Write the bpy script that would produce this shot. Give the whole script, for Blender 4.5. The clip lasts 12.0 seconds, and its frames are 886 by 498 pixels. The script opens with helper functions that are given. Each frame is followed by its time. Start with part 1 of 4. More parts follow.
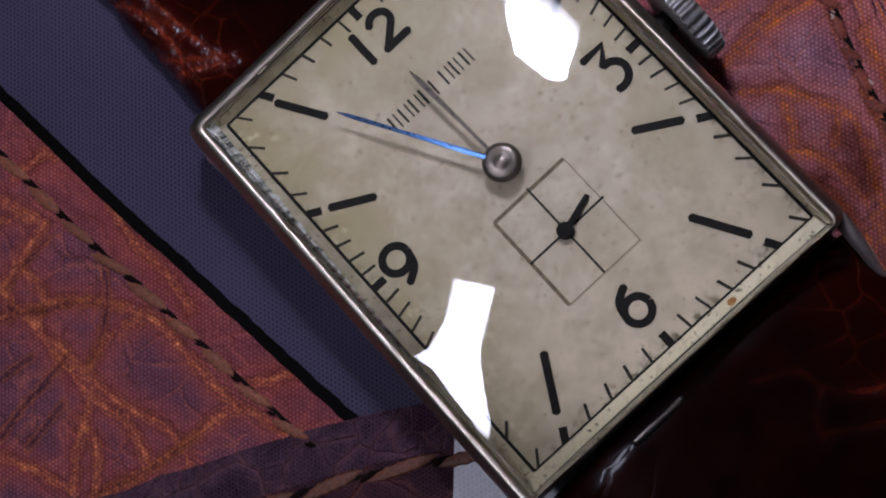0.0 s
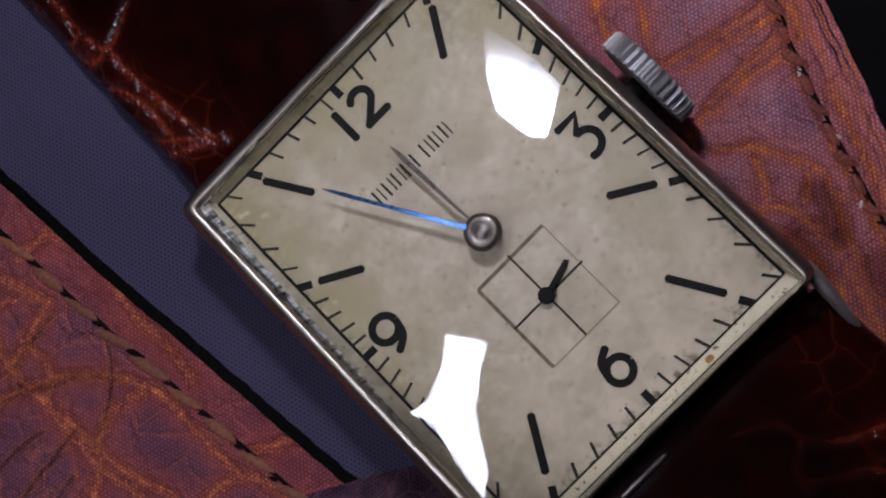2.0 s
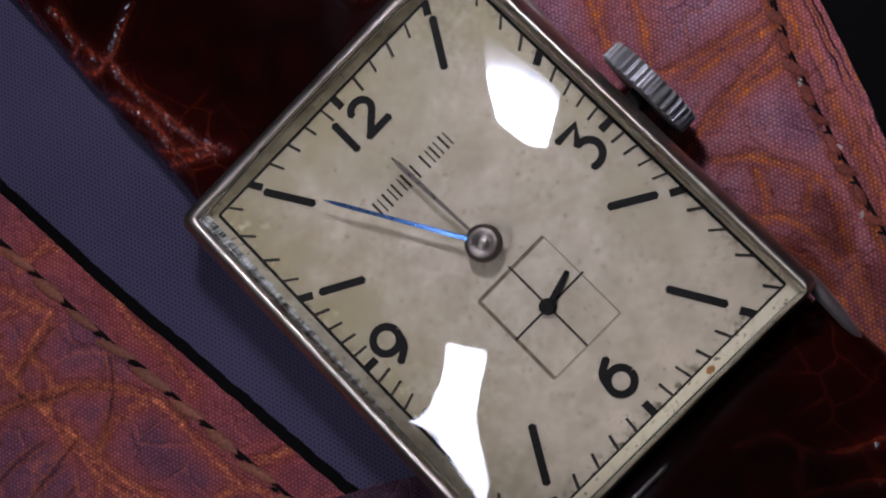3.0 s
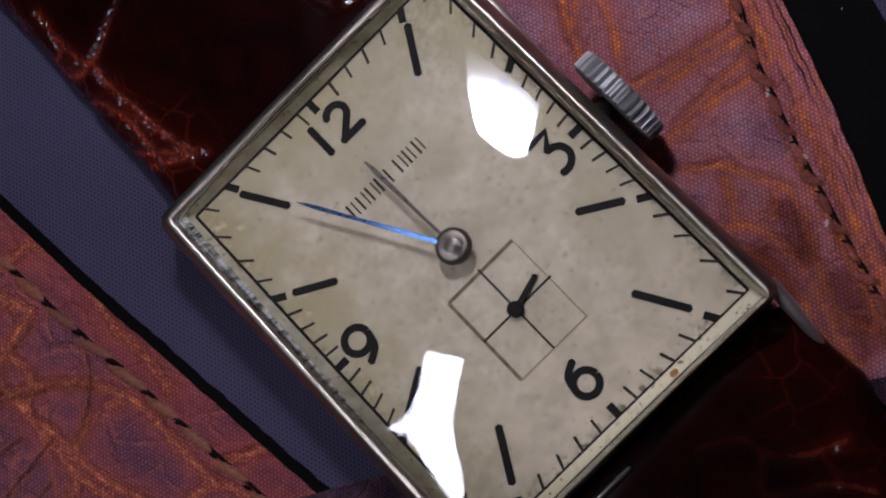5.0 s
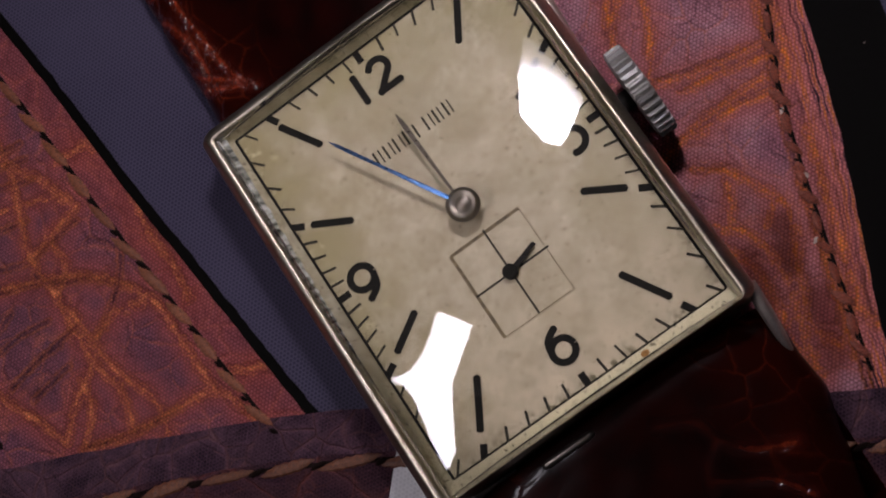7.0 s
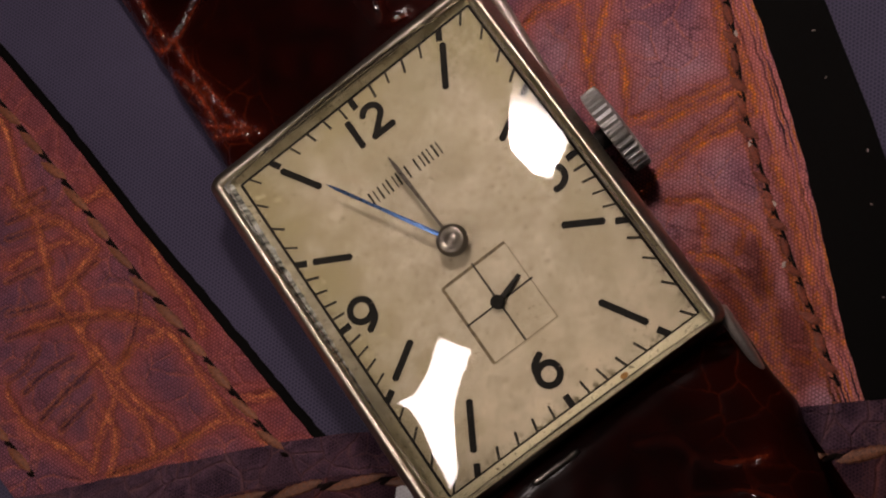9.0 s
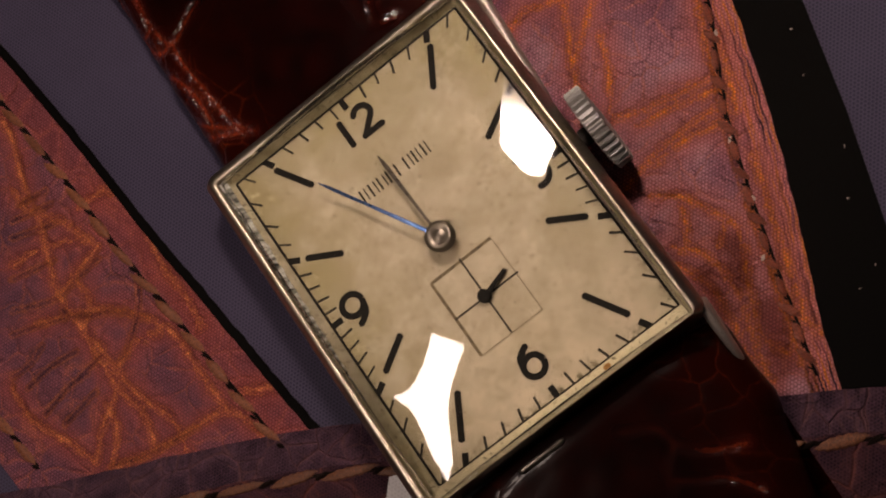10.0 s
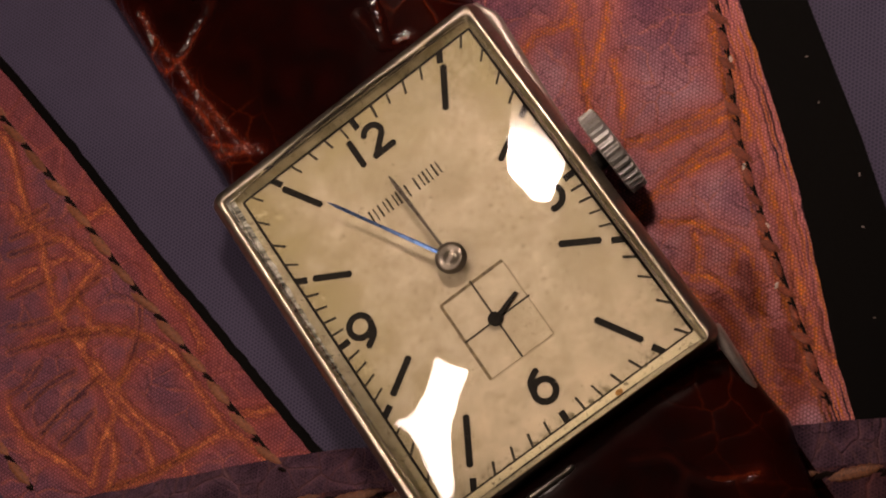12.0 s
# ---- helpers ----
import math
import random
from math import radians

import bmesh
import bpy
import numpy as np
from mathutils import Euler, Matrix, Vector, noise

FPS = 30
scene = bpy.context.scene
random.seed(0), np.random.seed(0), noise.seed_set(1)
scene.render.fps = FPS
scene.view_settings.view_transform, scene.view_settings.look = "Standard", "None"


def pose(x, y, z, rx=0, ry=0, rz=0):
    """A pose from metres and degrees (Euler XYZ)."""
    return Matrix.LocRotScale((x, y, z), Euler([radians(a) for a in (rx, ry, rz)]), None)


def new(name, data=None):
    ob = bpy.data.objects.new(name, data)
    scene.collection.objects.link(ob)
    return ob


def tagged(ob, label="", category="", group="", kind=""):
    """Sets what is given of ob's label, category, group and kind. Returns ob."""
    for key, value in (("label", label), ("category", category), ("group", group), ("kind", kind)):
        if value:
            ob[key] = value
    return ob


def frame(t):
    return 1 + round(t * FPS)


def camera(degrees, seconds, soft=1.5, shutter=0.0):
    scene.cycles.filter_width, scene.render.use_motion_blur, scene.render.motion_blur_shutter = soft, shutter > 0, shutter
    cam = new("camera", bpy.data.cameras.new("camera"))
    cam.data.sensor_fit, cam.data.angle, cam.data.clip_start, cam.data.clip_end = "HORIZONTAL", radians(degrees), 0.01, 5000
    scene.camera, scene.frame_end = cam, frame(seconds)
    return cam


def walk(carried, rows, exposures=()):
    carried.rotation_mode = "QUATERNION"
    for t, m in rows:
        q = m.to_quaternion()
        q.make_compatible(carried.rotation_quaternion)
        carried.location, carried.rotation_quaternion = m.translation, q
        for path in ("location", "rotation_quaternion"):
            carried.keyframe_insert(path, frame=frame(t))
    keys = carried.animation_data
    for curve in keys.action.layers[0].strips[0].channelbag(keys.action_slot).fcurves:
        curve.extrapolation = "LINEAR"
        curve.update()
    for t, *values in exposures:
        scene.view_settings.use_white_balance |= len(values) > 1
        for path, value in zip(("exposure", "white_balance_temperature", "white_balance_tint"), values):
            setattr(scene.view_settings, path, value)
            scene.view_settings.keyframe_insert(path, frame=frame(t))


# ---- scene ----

# All lengths below are written in millimetres and scaled by MM.
MM = 0.001

cam = camera(30.0, 12.0, soft=2.1)
walk(cam, [
    (0.0, pose(0.00066, -0.01872, 0.08512, 6.546, 11.407, -41.980)),
    (0.5, pose(0.00414, -0.01814, 0.08664, 5.295, 11.483, -43.948)),
    (1.0, pose(0.00485, -0.01761, 0.08688, 5.110, 11.188, -44.200)),
    (1.5, pose(0.00477, -0.01779, 0.08693, 5.876, 11.876, -44.329)),
    (2.0, pose(0.00488, -0.01846, 0.08781, 6.107, 12.717, -44.356)),
    (2.5, pose(0.00496, -0.01797, 0.08751, 5.914, 12.675, -44.361)),
    (3.0, pose(0.00525, -0.01815, 0.08782, 6.145, 12.785, -44.448)),
    (5.0, pose(0.00598, -0.02039, 0.08878, 7.041, 12.899, -43.672)),
    (5.5, pose(0.00647, -0.02031, 0.08897, 7.093, 12.960, -43.838)),
    (6.0, pose(0.00640, -0.02014, 0.08977, 7.310, 12.674, -43.492)),
    (6.2, pose(0.00662, -0.02090, 0.09105, 8.032, 12.600, -41.767)),
    (6.5, pose(0.00776, -0.02487, 0.09123, 9.531, 14.000, -38.081)),
    (6.8, pose(0.00866, -0.02637, 0.09301, 8.648, 14.502, -34.524)),
    (7.0, pose(0.00873, -0.02645, 0.09342, 9.226, 14.800, -33.753)),
    (7.2, pose(0.00889, -0.02702, 0.09463, 10.274, 14.943, -33.823)),
    (8.8, pose(0.01309, -0.02843, 0.09902, 8.748, 16.585, -35.424)),
    (9.0, pose(0.01298, -0.02835, 0.09926, 8.901, 16.428, -35.109)),
    (9.5, pose(0.01425, -0.02929, 0.10012, 8.757, 16.653, -35.444)),
    (10.0, pose(0.01488, -0.03034, 0.10138, 8.716, 17.196, -35.420)),
    (10.5, pose(0.01427, -0.03002, 0.10113, 9.627, 16.941, -34.915)),
    (11.0, pose(0.01425, -0.03048, 0.10078, 9.698, 17.103, -34.948)),
    (11.5, pose(0.01431, -0.03032, 0.10085, 10.122, 17.458, -34.857)),
    (12.0, pose(0.01189, -0.02973, 0.10068, 10.541, 15.996, -34.524)),
], exposures=[
    (0.0, 0.02, 5350, 24), (6.0, -0.02, 5450, 23), (7.2, 0.0, 6250, 24), (8.8, 0.02, 6900, 24), (9.5, 0.06, 7800, 27), (11.0, 0.22, 8400, 29), (12.0, 0.3, 8500, 30)])

# ---- light ----
world = bpy.data.worlds.new("world")
scene.world = world
world.use_nodes = True
world.node_tree.nodes["Background"].inputs[0].default_value = (0.85, 0.92, 1.0, 1)
world.node_tree.nodes["Background"].inputs[1].default_value = 0.01
LAMP_LEFT, LAMP_RIGHT = 22.5, 103.0


# ---- node helpers ----
def node(nt, kind, **props):
    n = nt.nodes.new(kind)
    for k, v in props.items():
        if k == "ins":
            for key, val in v.items():
                if isinstance(val, bpy.types.NodeSocket):
                    nt.links.new(val, n.inputs[key])
                else:
                    n.inputs[key].default_value = val
        else:
            setattr(n, k, v)
    return n


def blank(name):
    m = bpy.data.materials.new(name)
    m.use_nodes = True
    nt = m.node_tree
    return m, nt, nt.nodes["Principled BSDF"]


def coords(nt):
    """Object coordinates in millimetres."""
    tc = node(nt, "ShaderNodeTexCoord")
    return node(nt, "ShaderNodeVectorMath", operation="SCALE", ins={0: tc.outputs["Object"], "Scale": 1000.0}).outputs[0]


def noise_tex(nt, vec, scale, detail=3.0, rough=0.55):
    return node(nt, "ShaderNodeTexNoise", ins={"Vector": vec, "Scale": scale, "Detail": detail, "Roughness": rough})


def ramp(nt, fac, stops):
    r = node(nt, "ShaderNodeValToRGB", ins={"Fac": fac})
    els = r.color_ramp.elements
    while len(els) < len(stops):
        els.new(0.5)
    for e, (p, c) in zip(els, stops):
        e.position, e.color = p, (*c, 1) if len(c) == 3 else c
    return r.outputs[0]


def mix(nt, fac, a, b, mode="MIX"):
    m = node(nt, "ShaderNodeMix", data_type="RGBA", blend_type=mode)
    for key, v in ((0, fac), (6, a), (7, b)):
        if isinstance(v, bpy.types.NodeSocket):
            nt.links.new(v, m.inputs[key])
        else:
            m.inputs[key].default_value = v if key == 0 else (*v, 1)
    return m.outputs[2]


def math2(nt, op, a, b=0.0):
    m = node(nt, "ShaderNodeMath", operation=op)
    for k, v in ((0, a), (1, b)):
        if isinstance(v, bpy.types.NodeSocket):
            nt.links.new(v, m.inputs[k])
        else:
            m.inputs[k].default_value = v
    return m.outputs[0]


def g(v):
    return (v, v, v)


def bump(nt, bsdf, height, strength, dist):
    b = node(nt, "ShaderNodeBump", ins={"Height": height, "Strength": strength, "Distance": dist * MM})
    nt.links.new(b.outputs[0], bsdf.inputs["Normal"])


def warped(nt, vec, scale, amount):
    n = noise_tex(nt, vec, scale, 2.0)
    off = node(nt, "ShaderNodeVectorMath", operation="SUBTRACT", ins={0: n.outputs["Color"], 1: (0.5, 0.5, 0.5)})
    sc = node(nt, "ShaderNodeVectorMath", operation="SCALE", ins={0: off.outputs[0], "Scale": amount})
    return node(nt, "ShaderNodeVectorMath", operation="ADD", ins={0: vec, 1: sc.outputs[0]}).outputs[0]


def edges(nt, vec, scale):
    return node(nt, "ShaderNodeTexVoronoi", feature="DISTANCE_TO_EDGE", ins={"Vector": vec, "Scale": scale}).outputs["Distance"]


def halftone(nt, vec, pitch):
    """Print screen of dots in a honeycomb: 0 in the dot centres, 0.6 between them."""
    total = 0.0
    for turn in (0.35, 0.35 + math.pi / 3, 0.35 + 2 * math.pi / 3):
        k = 4 * math.pi / (math.sqrt(3) * pitch)
        run = node(nt, "ShaderNodeVectorMath", operation="DOT_PRODUCT", ins={0: vec, 1: (k * math.cos(turn), k * math.sin(turn), 0.0)}).outputs["Value"]
        total = math2(nt, "ADD", math2(nt, "COSINE", run), total)
    return math2(nt, "MULTIPLY", math2(nt, "SUBTRACT", 3.0, total), 0.6 / 4.5)


def printed(name, dark, mid, vein, cell, width, amount, turn=0.0, wrinkle=0.0, rough=0.5, halo_amount=0.55, dots_amount=0.2):
    """Coated paper printed with a picture of scaled leather."""
    m, nt, bs = blank(name)
    vec0 = coords(nt)
    vec = node(nt, "ShaderNodeMapping", ins={"Vector": vec0, "Rotation": (0, 0, turn), "Location": (turn * 7, 3, 0)}).outputs[0]
    wv = warped(nt, warped(nt, vec, 0.16, 2.6), 0.9, 0.45)
    flat = node(nt, "ShaderNodeMapping", ins={"Vector": wv, "Scale": (1, 0.72, 0)}).outputs[0]
    shifted = node(nt, "ShaderNodeMapping", ins={"Vector": wv, "Location": (11.3, 4.7, 0), "Rotation": (0, 0, 0.6), "Scale": (0.8, 0.95, 0)}).outputs[0]
    big = edges(nt, flat, 1.0 / cell)
    other = edges(nt, shifted, 0.85 / cell)
    small = edges(nt, shifted, 2.4 / cell)
    cloud = noise_tex(nt, vec, 0.16, 3.0).outputs["Fac"]
    tone = noise_tex(nt, vec, 0.7, 5.0, 0.65).outputs["Fac"]
    fine = noise_tex(nt, vec, 6.0, 5.0, 0.75).outputs["Fac"]
    cell_tint = node(nt, "ShaderNodeTexVoronoi", feature="F1", ins={"Vector": flat, "Scale": 1.0 / cell}).outputs["Color"]
    cell_grey = node(nt, "ShaderNodeSeparateColor", ins={0: cell_tint}).outputs[0]
    base = mix(nt, ramp(nt, tone, [(0.32, g(0)), (0.68, g(1))]), dark, mid)
    core = math2(nt, "ADD", ramp(nt, big, [(0.02, g(0)), (0.25, g(0.85))]), math2(nt, "MULTIPLY", math2(nt, "SUBTRACT", tone, 0.5), 1.4))
    base = mix(nt, node(nt, "ShaderNodeClamp", ins={0: core}).outputs[0], base, (dark[0] * 0.5, dark[1] * 0.52, dark[2] * 0.82))
    base = mix(nt, math2(nt, "MULTIPLY", cell_grey, 0.4), base, tuple(0.45 * c for c in dark))
    base = mix(nt, ramp(nt, fine, [(0.42, g(0.0)), (0.66, g(0.7))]), base, tuple(0.3 * c for c in dark))
    base = mix(nt, ramp(nt, fine, [(0.28, g(0.35)), (0.42, g(0))]), base, tuple(1.5 * c for c in mid))
    lay = node(nt, "ShaderNodeMapping", ins={"Vector": warped(nt, vec, 0.3, 2.0), "Rotation": (0, 0, 0.9), "Scale": (2.6, 0.45, 1)}).outputs[0]
    crease = noise_tex(nt, lay, 1.0, 5.0, 0.7).outputs["Fac"]
    base = mix(nt, ramp(nt, crease, [(0.52, g(0)), (0.64, g(0.3))]), base, tuple(0.35 * c for c in dark))
    base = mix(nt, ramp(nt, crease, [(0.30, g(0.25)), (0.42, g(0))]), base, (mid[0] * 1.35, mid[1] * 1.4, mid[2] * 1.5))
    # worn reddish glow along the furrows
    patch = ramp(nt, cloud, [(0.40, g(0.2)), (0.62, g(1))])
    halo = math2(nt, "MULTIPLY", ramp(nt, big, [(0.0, g(0.9)), (0.05, g(0.4)), (0.17, g(0))]), math2(nt, "MULTIPLY", patch, halo_amount))
    c1 = mix(nt, halo, base, (vein[0] * 0.62, vein[1] * 0.6, vein[2] * 0.9))
    grainy = ramp(nt, noise_tex(nt, vec, 3.2, 4.0, 0.7).outputs["Fac"], [(0.35, g(0.25)), (0.6, g(1))])
    breakup = math2(nt, "MULTIPLY", ramp(nt, noise_tex(nt, vec, 0.55, 3.0, 0.6).outputs["Fac"], [(0.36, g(0.1)), (0.52, g(1))]), grainy)
    lines = math2(nt, "MULTIPLY", ramp(nt, big, [(0.0, g(1)), (width * 0.7, g(0.8)), (width * 1.3, g(0))]), breakup)
    c2 = mix(nt, math2(nt, "MULTIPLY", lines, amount), c1, vein)
    second = ramp(nt, noise_tex(nt, vec, 0.22, 2.0).outputs["Fac"], [(0.42, g(0)), (0.54, g(1))])
    lines2 = math2(nt, "MULTIPLY", math2(nt, "MULTIPLY", ramp(nt, other, [(0.0, g(1)), (width * 0.5, g(0.8)), (width, g(0))]), grainy), second)
    c2 = mix(nt, math2(nt, "MULTIPLY", lines2, amount * 0.9), c2, tuple(0.85 * c for c in vein))
    fmask = math2(nt, "MULTIPLY", math2(nt, "MULTIPLY", ramp(nt, small, [(0.0, g(1)), (width * 1.3, g(0))]), grainy), ramp(nt, cloud, [(0.44, g(0.0)), (0.6, g(0.75))]))
    c3 = mix(nt, fmask, c2, tuple(0.65 * c for c in vein))
    if wrinkle:
        slant = node(nt, "ShaderNodeMapping", ins={"Vector": warped(nt, vec0, 0.5, 0.9), "Rotation": (0, 0, -0.34)}).outputs[0]
        fold = node(nt, "ShaderNodeTexWave", wave_type="BANDS", bands_direction="Y", ins={"Vector": slant, "Scale": 0.26, "Distortion": 2.2, "Detail": 3.0, "Detail Scale": 0.5})
        near = node(nt, "ShaderNodeVectorMath", operation="DISTANCE", ins={0: warped(nt, vec0, 0.4, 3.0), 1: (-29.8, 11.6, 0.0)}).outputs["Value"]
        torn = ramp(nt, noise_tex(nt, slant, 0.8, 3.0, 0.7).outputs["Fac"], [(0.38, g(0)), (0.5, g(1))])
        fmask2 = math2(nt, "MULTIPLY", math2(nt, "MULTIPLY", ramp(nt, fold.outputs["Fac"], [(0.0, g(1)), (0.10, g(0.7)), (0.25, g(0))]), torn), ramp(nt, math2(nt, "DIVIDE", near, 8.0), [(0.45, g(wrinkle)), (0.85, g(0))]))
        c3 = mix(nt, fmask2, c3, tuple(0.22 * c for c in dark))
        wav = node(nt, "ShaderNodeTexWave", wave_type="BANDS", bands_direction="X", ins={"Vector": warped(nt, vec, 0.35, 1.6), "Scale": 0.3, "Distortion": 3.5, "Detail": 2.0, "Detail Scale": 1.4})
        wmask = math2(nt, "MULTIPLY", ramp(nt, wav.outputs["Fac"], [(0.0, g(1)), (0.12, g(0))]), ramp(nt, noise_tex(nt, vec, 0.11, 2.0).outputs["Fac"], [(0.52, g(0)), (0.6, g(wrinkle * 0.6))]))
        c3 = mix(nt, wmask, c3, tuple(0.3 * c for c in dark))
    crack = ramp(nt, edges(nt, warped(nt, vec, 0.5, 3.0), 0.6 / cell), [(0.0, g(1)), (0.012, g(0.8)), (0.022, g(0))])
    c3 = mix(nt, math2(nt, "MULTIPLY", crack, ramp(nt, tone, [(0.38, g(0)), (0.56, g(0.6))] if wrinkle > 0.5 else [(0.42, g(0)), (0.6, g(0.8))])), c3, tuple(0.2 * c for c in dark))
    dots = halftone(nt, vec0, 0.23)
    c4 = mix(nt, ramp(nt, dots, [(0.2, g(0.0)), (0.62, g(dots_amount))]), c3, tuple(min(1, 1.9 * c + 0.02) for c in mid))
    nt.links.new(c4, bs.inputs["Base Color"])
    bs.inputs["Roughness"].default_value = rough
    bs.inputs["Specular IOR Level"].default_value = 0.04
    relief = math2(nt, "ADD", ramp(nt, big, [(0.0, g(0)), (0.03, g(0.7)), (0.2, g(1))]), math2(nt, "MULTIPLY", ramp(nt, other, [(0.0, g(0)), (0.04, g(1))]), 0.35))
    relief = math2(nt, "ADD", relief, math2(nt, "MULTIPLY", noise_tex(nt, vec, 2.6, 5.0, 0.7).outputs["Fac"], 0.9))
    relief = math2(nt, "SUBTRACT", relief, math2(nt, "MULTIPLY", ramp(nt, crease, [(0.48, g(0)), (0.62, g(1))]), 0.14))
    bump(nt, bs, relief, 0.9, 0.26)
    return m


def field(nt, name):
    """A distance in millimetres that the mesh carries."""
    return node(nt, "ShaderNodeAttribute", attribute_name=name).outputs["Fac"]


def hide_print(name, cell, ruddy, vein, seam_at, stripes, dots_amount):
    """Coated paper printed with a worn scaled hide; the furrows lie where the mesh says."""
    m, nt, bs = blank(name)
    vec = coords(nt)
    d, k, pit, inset, along = (field(nt, a) for a in ("furrow", "crack", "pit", "inset", "along"))
    slow = noise_tex(nt, vec, 0.8, 3.0, 0.6).outputs["Fac"]
    fast = noise_tex(nt, vec, 3.5, 4.0, 0.7).outputs["Fac"]
    cloud = noise_tex(nt, vec, 0.16, 3.0).outputs["Fac"]
    tone = noise_tex(nt, vec, 0.55, 5.0, 0.65).outputs["Fac"]
    fine = noise_tex(nt, vec, 6.0, 5.0, 0.75).outputs["Fac"]
    jitter = math2(nt, "ADD", math2(nt, "MULTIPLY", math2(nt, "SUBTRACT", slow, 0.46), 0.9), math2(nt, "MULTIPLY", math2(nt, "SUBTRACT", fast, 0.5), 0.6))
    dj = math2(nt, "ADD", d, jitter)
    net = edges(nt, node(nt, "ShaderNodeMapping", ins={"Vector": warped(nt, vec, 0.5, 1.6), "Scale": (1, 1, 0)}).outputs[0], 0.42)
    edge = ramp(nt, math2(nt, "DIVIDE", math2(nt, "ADD", inset, math2(nt, "MULTIPLY", jitter, 0.4)), seam_at), [(0.85, g(1)), (1.05, g(0))])
    inner = math2(nt, "MULTIPLY", ramp(nt, math2(nt, "DIVIDE", dj, 2.6), [(0.08, g(0)), (0.42, g(1))]), ramp(nt, math2(nt, "ADD", math2(nt, "MULTIPLY", tone, 0.8), math2(nt, "MULTIPLY", fast, 0.2)), [(0.40, g(1)), (0.62, g(0.35))]))
    small = math2(nt, "MULTIPLY", ramp(nt, net, [(0.03, g(0)), (0.2, g(0.8))]), edge)
    base = mix(nt, math2(nt, "MAXIMUM", math2(nt, "MULTIPLY", inner, math2(nt, "SUBTRACT", 1.0, edge)), small), ruddy, cell)
    base = mix(nt, ramp(nt, cloud, [(0.35, g(0)), (0.65, g(0.55))]), base, tuple(0.8 * c for c in cell))
    if stripes:
        base = mix(nt, math2(nt, "MULTIPLY", ramp(nt, noise_tex(nt, vec, 0.1, 2.0).outputs["Fac"], [(0.42, g(0)), (0.6, g(0.7))]), inner), base, (0.56, 0.28, 0.30))
    # fine secondary network and grain
    base = mix(nt, math2(nt, "MULTIPLY", ramp(nt, net, [(0.0, g(0.8)), (0.05, g(0))]), ramp(nt, slow, [(0.38, g(0)), (0.52, g(1))])), base, tuple(0.6 * a + 0.25 * b for a, b in zip(ruddy, vein)))
    wrink = edges(nt, node(nt, "ShaderNodeMapping", ins={"Vector": warped(nt, vec, 0.9, 1.2), "Rotation": (0, 0, 0.8), "Scale": (1, 0.5, 0)}).outputs[0], 0.9)
    base = mix(nt, math2(nt, "MULTIPLY", ramp(nt, wrink, [(0.0, g(0.75)), (0.06, g(0))]), math2(nt, "MAXIMUM", ramp(nt, tone, [(0.46, g(0)), (0.6, g(1))]), math2(nt, "MULTIPLY", edge, 0.8))), base, tuple(0.3 * a for a in cell))
    base = mix(nt, ramp(nt, fine, [(0.45, g(0)), (0.66, g(0.6))]), base, tuple(0.35 * c for c in cell))
    base = mix(nt, ramp(nt, fine, [(0.30, g(0.4)), (0.42, g(0))]), base, tuple(1.4 * c for c in ruddy))
    # margin outside the seam
    lay = node(nt, "ShaderNodeCombineXYZ", ins={0: math2(nt, "ADD", math2(nt, "MULTIPLY", inset, 4.5), math2(nt, "MULTIPLY", slow, 2.0)), 1: math2(nt, "MULTIPLY", along, 0.16), 2: 3.0}).outputs[0]
    strip = noise_tex(nt, lay, 1.0, 3.0, 0.6).outputs["Fac"]
    pale = (ruddy[0] * 1.2, ruddy[1] * 1.0, ruddy[2] * 0.85)
    rimmed = ramp(nt, strip, [(0.38, tuple(0.10 * c for c in cell)), (0.44, tuple(0.8 * c for c in cell)), (0.49, pale), (0.54, tuple(0.6 * c for c in ruddy)), (0.60, tuple(0.8 * c for c in vein)), (0.66, tuple(0.25 * c for c in ruddy))])
    base = mix(nt, math2(nt, "MULTIPLY", edge, stripes), base, rimmed)
    base = mix(nt, math2(nt, "MULTIPLY", edge, 0.45 * (1 - stripes)), base, (ruddy[0] * 0.7, ruddy[1] * 0.5, ruddy[2] * 0.42))
    # ruddy glow, fibres and the worn line of each furrow
    halo = ramp(nt, math2(nt, "DIVIDE", dj, 1.7), [(0.0, g(0.85)), (0.25, g(0.45)), (1.0, g(0))])
    c = mix(nt, halo, base, (ruddy[0] * 1.0, ruddy[1] * 0.72, ruddy[2] * 0.5))
    wave = math2(nt, "SINE", math2(nt, "ADD", math2(nt, "MULTIPLY", d, 13.0), math2(nt, "MULTIPLY", slow, 22.0)))
    fibre = math2(nt, "MULTIPLY", ramp(nt, wave, [(0.55, g(0)), (0.98, g(0.75))]), ramp(nt, d, [(0.1, g(1)), (0.62, g(0))]))
    core = ramp(nt, dj, [(0.0, g(0.95)), (0.2, g(0))])
    grainy = ramp(nt, noise_tex(nt, vec, 3.0, 4.0, 0.7).outputs["Fac"], [(0.38, g(0.25)), (0.58, g(1))])
    c = mix(nt, math2(nt, "MULTIPLY", math2(nt, "MAXIMUM", fibre, core), grainy), c, vein)
    # deep red scale pits
    c = mix(nt, ramp(nt, math2(nt, "DIVIDE", math2(nt, "ADD", pit, jitter), 3.0), [(0.14, g(0.62)), (0.40, g(0))]), c, (0.11, 0.014, 0.005))
    # open cracks with a tan lip
    kj = math2(nt, "ADD", k, math2(nt, "MULTIPLY", math2(nt, "SUBTRACT", fast, 0.5), 0.45))
